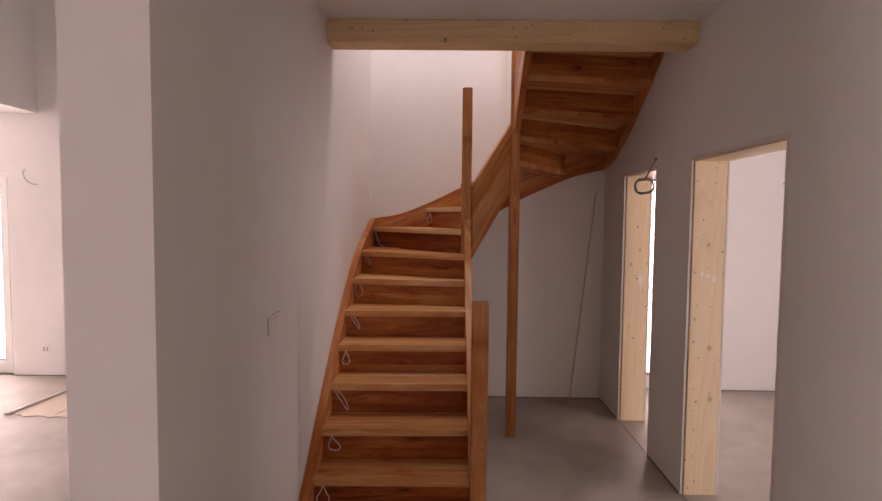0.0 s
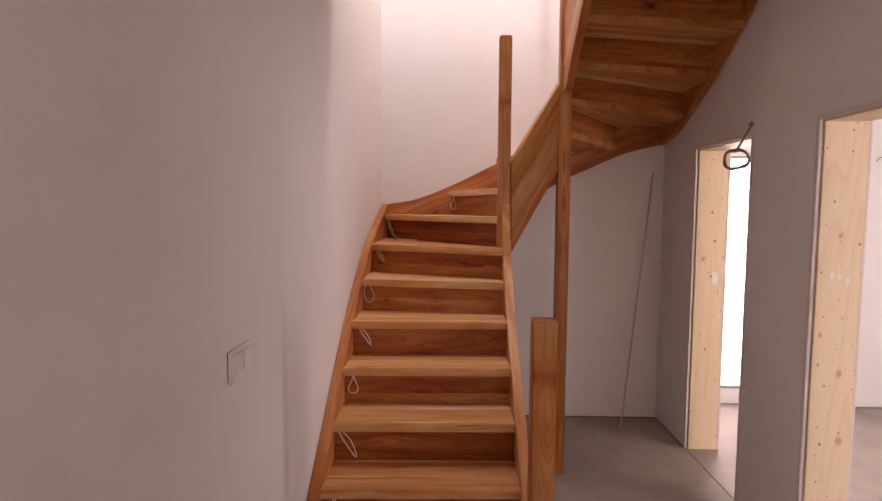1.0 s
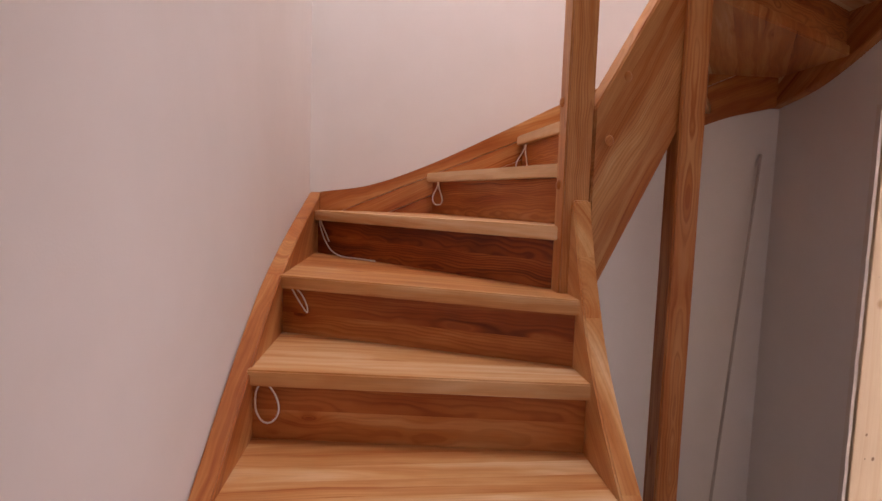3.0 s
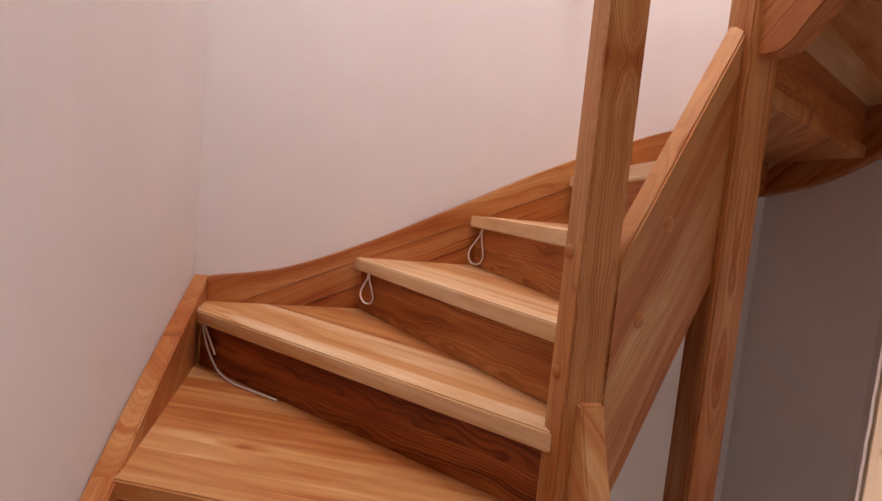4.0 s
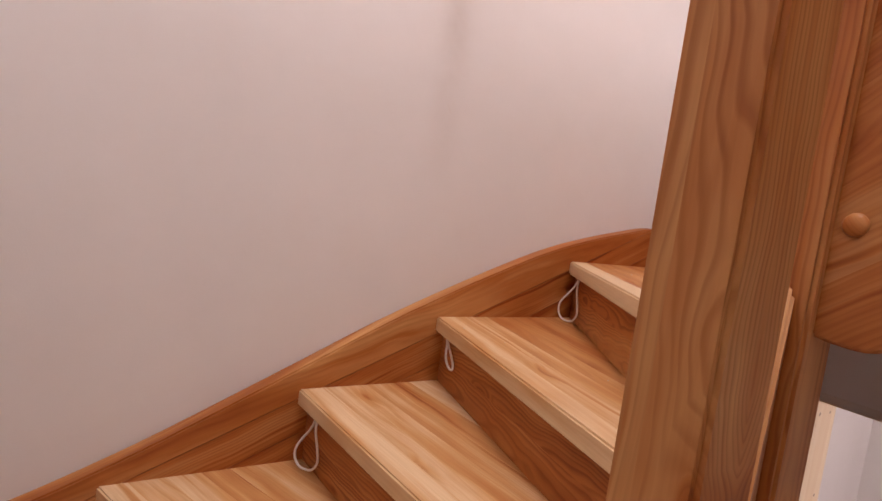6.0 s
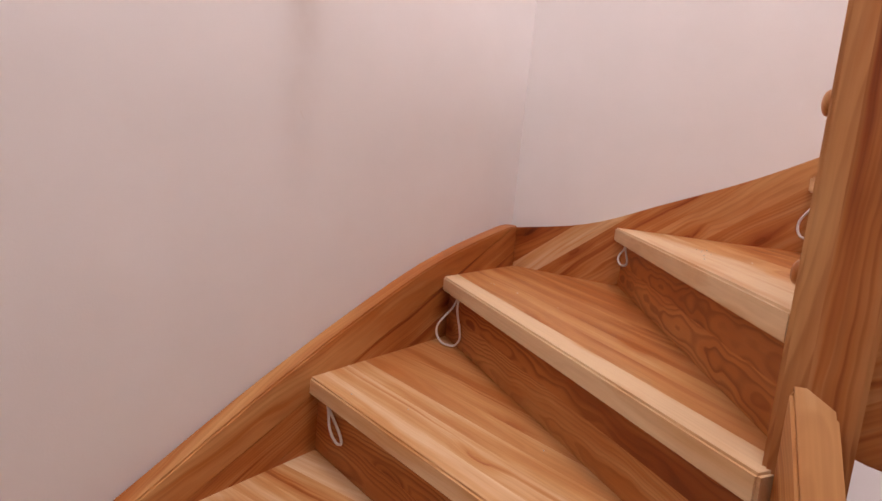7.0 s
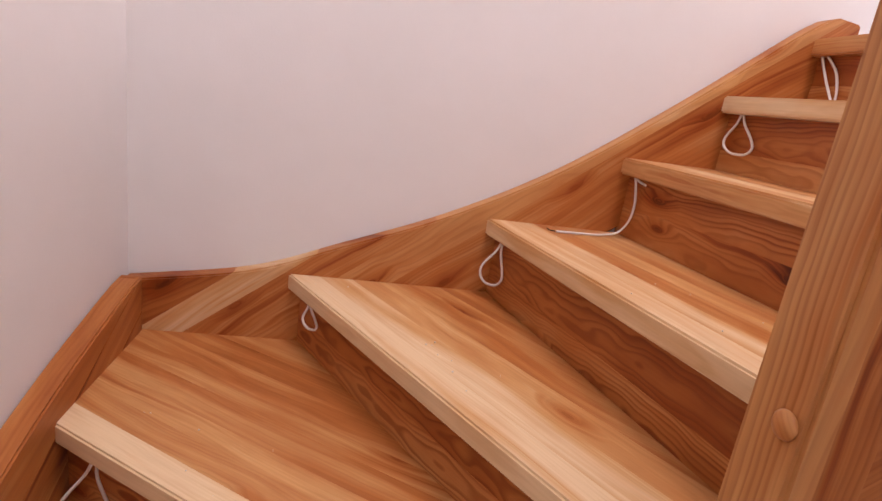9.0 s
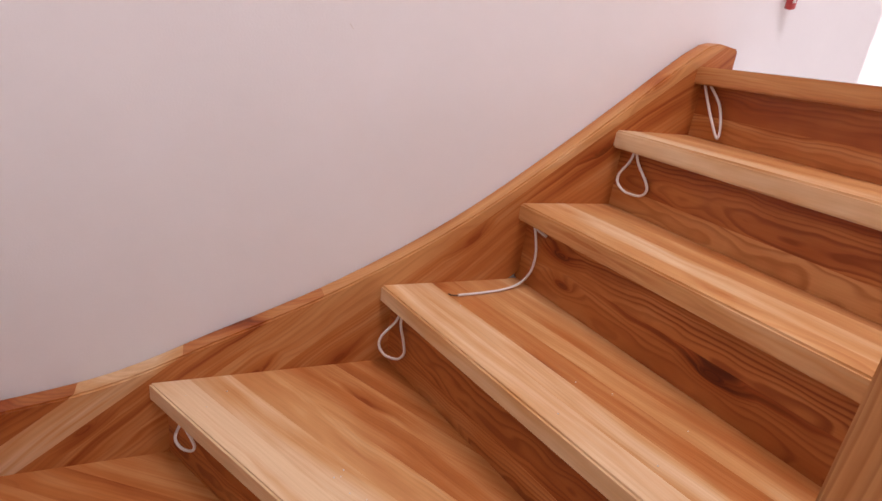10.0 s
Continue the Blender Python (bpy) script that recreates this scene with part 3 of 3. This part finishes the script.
# tones of the planks of each step, from its front edge back, and of each riser from its foot up: dark heartwood to pale
# sapwood; shade is put into the risers' darker tones, sheen into the paler steps 3 to 8
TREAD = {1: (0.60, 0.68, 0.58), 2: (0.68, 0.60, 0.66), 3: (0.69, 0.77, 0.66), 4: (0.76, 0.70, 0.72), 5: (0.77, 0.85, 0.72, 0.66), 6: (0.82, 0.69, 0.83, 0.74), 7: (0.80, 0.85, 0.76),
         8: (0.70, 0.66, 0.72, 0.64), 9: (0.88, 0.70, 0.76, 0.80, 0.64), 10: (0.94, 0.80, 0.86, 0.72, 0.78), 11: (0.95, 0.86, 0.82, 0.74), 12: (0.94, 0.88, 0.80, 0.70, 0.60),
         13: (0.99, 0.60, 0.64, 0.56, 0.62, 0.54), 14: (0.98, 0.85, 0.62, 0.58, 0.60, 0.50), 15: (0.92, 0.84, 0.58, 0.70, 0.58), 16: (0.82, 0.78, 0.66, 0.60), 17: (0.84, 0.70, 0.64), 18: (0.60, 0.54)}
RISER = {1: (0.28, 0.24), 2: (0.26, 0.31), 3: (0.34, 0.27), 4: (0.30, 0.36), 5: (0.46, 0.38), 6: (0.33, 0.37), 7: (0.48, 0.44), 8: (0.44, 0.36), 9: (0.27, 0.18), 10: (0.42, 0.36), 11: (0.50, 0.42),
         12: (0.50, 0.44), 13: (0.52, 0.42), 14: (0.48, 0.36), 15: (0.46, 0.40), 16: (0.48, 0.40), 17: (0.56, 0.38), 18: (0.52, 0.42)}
for k in range(1, 19):
    m, outline = step_outline(k)
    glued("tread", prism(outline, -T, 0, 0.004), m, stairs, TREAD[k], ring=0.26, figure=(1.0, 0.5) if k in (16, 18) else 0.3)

for k in range(1, 19):
    m, d, back = ground_frame(k)
    a, b = shift(OUTER[k], back, 0.035), shift(INNER[k], back, 0.035)
    r = axes((a.x, a.y, level(k - 1)), d, (0, 0, 1))
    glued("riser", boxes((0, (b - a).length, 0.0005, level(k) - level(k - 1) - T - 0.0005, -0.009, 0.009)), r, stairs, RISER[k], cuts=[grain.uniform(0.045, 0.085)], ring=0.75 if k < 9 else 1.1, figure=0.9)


def stringer(name, m, top, bottom, thick, tones, seams=None, joint=0.0, ring=0.5):
    """A board on edge, glued from straight planks: outlines of its top and underside as 3D points, pushed out by its thickness along local z; seams: points that the joints pass through."""
    up = [flat(m, p) for p in top]
    low = [flat(m, p) for p in bottom]
    cuts = sorted(flat(m, p)[1] for p in seams) if seams else None
    return glued(name, prism(up + low[::-1], 0.0, thick, 0.004, corner=30), m, stairs, tones, cuts, wide=0.085, ring=ring, joint=joint)


def curve2(points, steps=6):
    return [(p.x, p.y) for p in smooth_path([(a, b, 0) for a, b in points], steps)]


S = 0.048
# along the left wall
top = curve2([(-2.80, 0.02), (-2.75, 0.155), (-2.456, 0.368), (-2.25, 0.538), (-2.01, 0.718), (-1.773, 0.897), (-1.545, 1.058), (-1.23, 1.252), (-1.0, 1.378), (-0.866, 1.438),
              (-0.63, 1.520), (-0.35, 1.603), (-0.002, 1.700)])
low = curve2([(-2.50, 0.0), (-1.8, 0.55), (-1.25, 0.93), (-0.6, 1.20), (-0.002, 1.36)])
m = axes((0.002, -2.8, 0.1), (0, 0.82, 0.57), (0, -0.57, 0.82))
stringer("wall_stringer", m, [(0.002, y, z) for y, z in top], [(0.002, y, z) for y, z in low], S, (0.44, 0.50, 0.56))
# along the back wall
top = curve2([(S + 0.002, 1.700), (0.28, 1.740), (0.55, 1.845), (0.856, 1.996), (1.20, 2.170), (1.577, 2.331), (1.80, 2.404), (2.06, 2.463), (XR - 0.05, 2.476)])
low = curve2([(S + 0.002, 1.36), (0.6, 1.50), (1.1, 1.72), (1.4, 1.882), (1.57, 1.962), (1.88, 2.095), (XR - 0.05, 2.165)])
m = axes((0.05, -0.002, 1.6), (0.919, 0, 0.395), (-0.395, 0, 0.919))
stringer("wall_stringer", m, [(x, -0.002, z) for x, z in top], [(x, -0.002, z) for x, z in low], S, (0.40, 0.46, 0.52), [(0.52, 0, 1.69), (0.52, 0, 1.78)], 0.002)
# along the right wall
top = curve2([(-0.002, 2.462), (-0.285, 2.512), (-0.5, 2.594), (-0.755, 2.701), (-1.015, 2.844), (-1.275, 3.031), (-1.53, 3.233), (-1.600, 3.282)]) + [(-1.625, 3.289), (-1.685, 3.282)]
low = curve2([(-0.002, 2.165), (-0.3, 2.228), (-0.67, 2.40), (-0.87, 2.515), (-1.1, 2.66), (-1.344, 2.84), (-1.69, 3.09)])
m = axes((XR - 0.002, -0.05, 2.45), (0, -0.797, 0.603), (0, 0.603, 0.797))
stringer("wall_stringer", m, [(XR - 0.002, y, z) for y, z in top], [(XR - 0.002, y, z) for y, z in low], S, (0.48, 0.58, 0.50, 0.82, 0.36),
         [(XR, -0.278, 2.524), (XR, -0.278, 2.445), (XR, -0.278, 2.35), (XR, -0.278, 2.25)])
# inner side of the lower flight
top = curve2([(-2.42, 0.415), (-2.222, 0.555), (-1.751, 0.91), (-1.516, 1.095), (-1.322, 1.29), (-1.213, 1.47), (-1.145, 1.62)]) + [(-1.122, 1.69), (-1.09, 1.695)]
low = curve2([(-2.42, 0.12), (-1.8, 0.60), (-1.45, 0.90), (-1.25, 1.14), (-1.09, 1.40)])
m = axes((0.857, -2.45, 0.3), (0, 0.80, 0.6), (0, -0.6, 0.80))
stringer("inner_stringer", m, [(0.857, y, z) for y, z in top], [(0.857, y, z) for y, z in low], 0.046, (0.54, 0.60, 0.66))
# between the two posts
A1, B1 = Vector((0.905, -1.075, 0)), Vector((1.21, -0.945, 0))
d = (B1 - A1).normalized()
n = Vector((d.y, -d.x, 0))
e0, e1 = A1 + n * 0.02, B1 + n * 0.02
m = axes((e0.x, e0.y, 1.7), d + Vector((0, 0, 1.5)), Vector((0, 0, 1)) - d)
short_board = stringer("inner_stringer", m, [(e0.x, e0.y, 1.94), (e1.x, e1.y, 2.445)], [(e0.x, e0.y, 1.40), (e1.x, e1.y, 1.925)], -0.046, (0.57, 0.68, 0.52, 0.66, 0.58, 0.62), ring=0.8)
# inner side of the upper flight
top = curve2([(-0.97, 2.80), (-1.3, 3.06), (-1.66, 3.36)])
low = curve2([(-0.97, 2.378), (-1.01, 2.369), (-1.06, 2.374), (-1.12, 2.425), (-1.3, 2.58), (-1.66, 2.88)])
m = axes((1.222, -0.97, 2.5), (0, -0.80, 0.6), (0, 0.6, 0.80))
upper_board = stringer("inner_stringer", m, [(1.222, y, z) for y, z in top], [(1.222, y, z) for y, z in low], -0.046, (0.5, 0.6, 0.5))


def post(x0, x1, y0, y1, z0, z1, tones, figure, ring=1.0):
    m = axes(((x0 + x1) / 2, (y0 + y1) / 2, z0), (0, 0, 1), (0, 1, 0))
    w, dp, long = (x1 - x0) / 2, (y1 - y0) / 2, z1 - z0
    return glued("newel_post", boxes((0, long, -dp, dp, -w, w), bevel=0.005), m, stairs, tones, cuts=[0.012], ring=ring, figure=figure)


post(0.858, 0.942, -2.485, -2.40, 0.0, 1.285, (0.62, 0.68), (0.3, 0.2), 0.5)
post_a = post(0.832, 0.904, -1.106, -1.033, 1.405, 2.665, (0.62, 0.68), (1.0, 0.2))
post_b = post(1.204, 1.278, -0.988, -0.909, 0.0, 4.15, (0.56, 0.60), (0.8, 0.3))


def plug(owner, at, facing, pale=0.0, rise=0.5):
    bm = bmesh.new()
    bmesh.ops.create_uvsphere(bm, u_segments=16, v_segments=10, radius=0.0142)
    bmesh.ops.scale(bm, vec=(1, 1, rise), verts=bm.verts)
    for f in bm.faces:
        f.smooth = True
    f = Vector(facing)
    cap = part("wooden_plug", bm, ash_plug, owner, "round wooden screw cap", m=owner.matrix_basis.inverted() @ axes(at, f.orthogonal(), f.cross(f.orthogonal())))
    cap.color = (0.55 + 0.3 * pale, 0.4, 0.5, 1)


plug(post_b, (1.226, -0.908, 2.742), (0, 1, 0), 0.35)
plug(post_b, (1.230, -0.908, 2.560), (0, 1, 0), 0.35)
plug(post_a, (0.831, -1.058, 1.955), (-1, 0, 0))
plug(post_a, (0.831, -1.062, 1.733), (-1, 0, 0))
plug(short_board, (e0 + d * 0.062 + n * 0.046 + Vector((0, 0, 2.02))), n, 0.0, 0.25)
plug(short_board, (e0 + d * 0.010 + n * 0.046 + Vector((0, 0, 1.85))), n, 0.0, 0.25)
plug(upper_board, (1.221, -1.010, 2.510), (-1, 0, 0))


# ---- cables of the step lights ----
def cable(k, points, label, tip=False):
    """A cord below step k: points are metres along its front edge from the wall, behind the edge, and above the step."""
    _, d, back = ground_frame(k)
    o = Vector((*OUTER[k], level(k))) + d * 0.01
    real = [o + d * u + back * w + Vector((0, 0, z)) for u, w, z in points]
    path = smooth_path(real, 6)
    base = thing("step_light_cable", path[0], label, "cable", "cables of the step lights")
    local = [p - base.location for p in path]
    sheath = part("sheath", tube(local, 0.0024 if k < 9 else 0.0030), cable_white, base)
    if tip:
        end, before = local[-1], local[-2]
        go = (end - before).normalized()
        part("wire", tube([end, end + go * 0.018 + Vector((0, 0, 0.002)), end + go * 0.034 + back * 0.01 + Vector((0, 0, 0.006))], 0.0014), cable_dark, sheath, "bare black wire end")


def loop(k, u, wide, drop, lean=0.0, turn=None):
    """A hanging loop: flat against the riser on the lower flight, standing out from it towards the wall on the winding steps."""
    along, out = turn or ((1.0, 0.0) if k < 10 else (0.8, 0.45))
    a = []
    for x, y in ((0.0, 0.0), (-0.12, -0.25), (-0.40, -0.60), (-0.44, -0.82), (-0.26, -0.97), (0.0, -1.0), (0.28, -0.96), (0.46, -0.80), (0.42, -0.58), (0.18, -0.25), (0.08, 0.0)):
        w = 0.018 + out * wide * (x - 0.46) * min(1.0, -1.6 * y) if out else 0.006
        a.append((u + along * wide * x + lean * drop * -y, w, -T + drop * y))
    cable(k, a, "thin white cable loop hanging under a wooden step")


def strands(k, u, side, drop):
    """A cord folded back on itself: two strands that part in the middle and meet at the tip."""
    a = [(u, 0.014, -T), (u + side * 0.22, 0.014, -T - drop * 0.27), (u + side * 0.60, 0.012, -T - drop * 0.66), (u + side, 0.010, -T - drop),
         (u + side * 0.96, 0.014, -T - drop * 0.76), (u + side * 0.66, 0.018, -T - drop * 0.34), (u + 0.014, 0.018, -T)]
    cable(k, a, "thin white folded cable hanging under a wooden step")


loop(2, 0.05, 0.07, 0.095)
loop(3, 0.05, 0.07, 0.08, 0.3)
strands(4, 0.02, 0.078, 0.118)
loop(5, 0.045, 0.05, 0.085)
strands(6, 0.035, 0.06, 0.085)
cable(7, [(0.018, 0.014, -T), (0.010, 0.012, -0.064), (0.012, 0.010, -0.102), (0.026, 0.008, -0.126), (0.043, 0.008, -0.132), (0.061, 0.008, -0.120), (0.068, 0.010, -0.096), (0.060, 0.012, -0.066), (0.042, 0.014, -T)],
      "thin white cable loop hanging under a wooden step")
strands(8, 0.03, 0.055, 0.068)
cable(9, [(0.085, 0.018, -0.125), (0.07, 0.016, -0.10), (0.038, 0.014, -0.057), (0.028, 0.014, -T), (0.020, 0.014, -0.050), (0.045, 0.012, -0.095), (0.075, 0.010, -0.130), (0.125, 0.006, -0.162),
          (0.20, 0.002, -0.1762), (0.29, 0.006, -0.1765), (0.39, 0.014, -0.1765)], "loose white cable end lying on a wooden step")
loop(10, 0.085, 0.06, 0.100, 0.3)
loop(11, 0.075, 0.078, 0.126, 0.0)
loop(12, 0.045, 0.026, 0.07, 1.0)
loop(13, 0.08, 0.10, 0.134)
loop(14, 0.085, 0.045, 0.055, 0.7)
loop(15, 0.06, 0.076, 0.110)
cable(16, [(0.085, 0.018, -T - 0.012), (0.06, 0.014, -T - 0.006), (0.045, 0.014, -T), (0.054, 0.014, -0.06), (0.066, 0.014, -0.102), (0.064, 0.010, -0.145), (0.052, -0.006, -0.178),
           (0.055, -0.05, -0.1865), (0.058, -0.11, -0.1865), (0.055, -0.172, -0.1865)], "loose white cable end with bare tips lying on a wooden step", tip=True)
loop(17, 0.052, 0.090, 0.092, 0.3, (1.0, 0.15))
strands(18, 0.022, 0.080, 0.110)

# ---- the hall ----
switch = thing("light_switch", (0.0, -2.92, 1.257), "white double rocker light switch on the plaster wall", "light switch")
# dark plate added for the shadow line round the switch frame
part("shadow_backing", boxes((0.0, 0.003, -0.0745, 0.0745, -0.0385, 0.0385)), joint_dark, switch, "dark plate standing in for the shade behind the frame")
part("frame", boxes((0.003, 0.006, -0.076, 0.076, -0.040, 0.040), (0.006, 0.010, -0.076, -0.066, -0.040, 0.040), (0.006, 0.010, 0.066, 0.076, -0.040, 0.040),
                   (0.006, 0.010, -0.005, 0.005, -0.030, 0.030), (0.006, 0.010, -0.066, 0.066, 0.030, 0.040), (0.006, 0.010, -0.066, 0.066, -0.040, -0.030)), plastic_white, switch)
for low, high in ((-0.0645, -0.0062), (0.0062, 0.0645)):
    part("rocker", boxes((0.006, 0.013, low, high, -0.029, 0.029), bevel=0.0015), plastic_white, switch)

rod_m = axes((1.865, -0.20, 0.0), (0.245, 0.175, 1.945), (0, 1, 0))
rod = put("trim_rod", boxes((0.0, 1.97, -0.0045, 0.0045, -0.003, 0.003), (0.0, 1.97, 0.003, 0.0055, -0.007, 0.007)), stick_grey, rod_m)
tagged(rod, "long grey trim profile leaning in the corner under the stairs", "trim profile")

conduit = thing("cable_conduit", (XR, -1.272, 2.14), "coiled dark grey conduit hanging from the wall beside a doorway", "conduit")
coil = [(0.0, 0, 0), (-0.02, 0.0, -0.035), (-0.05, 0.0, -0.09), (-0.085, -0.005, -0.15)]
for n in range(40):
    a = 0.6 * math.pi + 2 * math.pi * 2 * n / 39
    coil.append((-0.088 + 0.066 * math.cos(a) , -0.012 - 0.012 * math.sin(n * 0.6), -0.195 + 0.052 * math.sin(a) + 0.006 * math.sin(n * 0.9)))
part("tube", tube(smooth_path(coil, 3), 0.0068), conduit_grey, conduit)
part("wall_collar", tube([(0.0, 0, 0.004), (-0.012, 0, -0.012)], 0.013), conduit_grey, conduit)

# ---- the living room ----
sheet = thing("cardboard_sheet", (-2.95, -0.66, 0.0), "flattened brown cardboard sheet with torn edge on the floor", "cardboard")
edge = [(0.0, 0.0)] + [(0.07 * n, -0.06 * (n / 12) + 0.018 * math.sin(n * 2.3) * (n % 3)) for n in range(1, 14)] + [(0.95, 1.0), (0.0, 0.95)]
part("board", prism(edge, 0.0, 0.006, 0.0), cardboard_mat, sheet)
part("flap", prism([(0.36, 0.02), (0.372, 0.02), (0.372, 0.93), (0.36, 0.93)], 0.006, 0.009, 0.0), cardboard_mat, sheet, "raised fold of the cardboard")
foil_bm = tube(smooth_path([(-0.03, -0.02, 0.02), (0.0, 0.3, 0.022), (0.03, 0.62, 0.02), (0.05, 0.98, 0.022)], 10), 0.02, 10)
for v in foil_bm.verts:
    v.co += 0.008 * noise.noise_vector(v.co * 40)
    v.co.z = max(v.co.z * 0.6, 0.0062)
part("foil_strip", foil_bm, foil, sheet, "crumpled pale foil strip")

outlet = thing("wall_socket", (-3.485, 0.5, 0.285), "white wall socket box with open wires", "socket")
part("frame", boxes((-0.04, 0.04, -0.010, 0.0, -0.04, 0.04), bevel=0.003), plastic_white, outlet)
for u in (-0.017, 0.017):
    part("insert", boxes((u - 0.005, u + 0.005, -0.014, -0.009, -0.022, 0.022)), conduit_grey, outlet)
wire = thing("wall_wire", (-3.65, 0.5, 2.17), "thin loose wire hanging out of the plaster", "cable")
part("sheath", tube(smooth_path([(0, 0, 0), (0.0, -0.03, -0.05), (0.04, -0.04, -0.12), (0.10, -0.04, -0.155), (0.15, -0.03, -0.16)], 6), 0.0045), conduit_grey, wire)

stub = thing("wall_wire", (4.08, 0.3, 2.09), "short loose wire end on the side room wall", "cable")
part("sheath", tube(smooth_path([(0, 0, 0), (-0.015, -0.02, 0.012), (-0.05, -0.03, 0.004), (-0.07, -0.03, -0.02)], 6), 0.0045), conduit_grey, stub)

# ---- the landing ----
tail = thing("taped_wire", (XR, -1.845, 3.492), "wire tail with red tape hanging from the landing wall", "cable")
part("tape", tube(smooth_path([(0, 0, 0), (-0.02, 0, -0.03), (-0.024, 0.004, -0.07), (-0.018, -0.004, -0.095)], 5), 0.012), red_plastic, tail)
part("wire", tube(smooth_path([(0.0, 0.012, 0.0), (-0.03, 0.012, -0.04), (-0.032, 0.004, -0.085)], 5), 0.004), cable_white, tail)

mark = put("scuff_mark", boxes((-0.0008, 0.0008, -0.0006, 0.0008, -0.010, 0.010)), plaster_edge, pose(1.270, 0, 2.722, 0, -35, 0))
other = put("scuff_mark", boxes((-0.0008, 0.0006, -0.0008, 0.0008, -0.006, 0.006)), plaster_edge, pose(XR, -0.756, 3.221, -40, 0, 0))
structure(other, "tiny grey scuff on the white plaster", "wall mark")
structure(mark, "short grey scuff on the white plaster", "wall mark")

# plaster crumbs left on the steps
rng = random.Random(7)
bm = bmesh.new()
for k, count in ((13, 6), (14, 12), (15, 6), (12, 4), (9, 3)):
    m, d, back = ground_frame(k)
    for _ in range(count):
        p = Vector((*OUTER[k], level(k))) + d * rng.uniform(0.05, 0.75) + back * rng.uniform(0.02, 0.2)
        size = rng.uniform(0.0008, 0.0017)
        made = bmesh.ops.create_icosphere(bm, subdivisions=1, radius=size)
        bmesh.ops.translate(bm, vec=(p.x, p.y, p.z + size * 0.6), verts=made["verts"])
tagged(put("plaster_crumbs", bm, plaster_edge), "tiny white plaster crumbs scattered on the wooden steps", "dust", kind="stuff")

# ---- garden beyond the glass ----
bm = bmesh.new()
for _ in range(5000):
    p = Vector((rng.uniform(-14, 12), 9 + rng.gauss(0, 0.5), rng.uniform(-0.1, 1.7) + rng.gauss(0, 0.12)))
    a, b = Vector((rng.gauss(0, 1), rng.gauss(0, 1), rng.gauss(0, 1))).normalized() * 0.09, Vector((rng.gauss(0, 1), rng.gauss(0, 1), rng.gauss(0, 1))).normalized() * 0.05
    bm.faces.new([bm.verts.new(p - a), bm.verts.new(p + b), bm.verts.new(p + a), bm.verts.new(p - b)])
tagged(put("hedge", bm, leaf_mat), "green leafy hedge at the far end of the lawn", "hedge", kind="stuff")
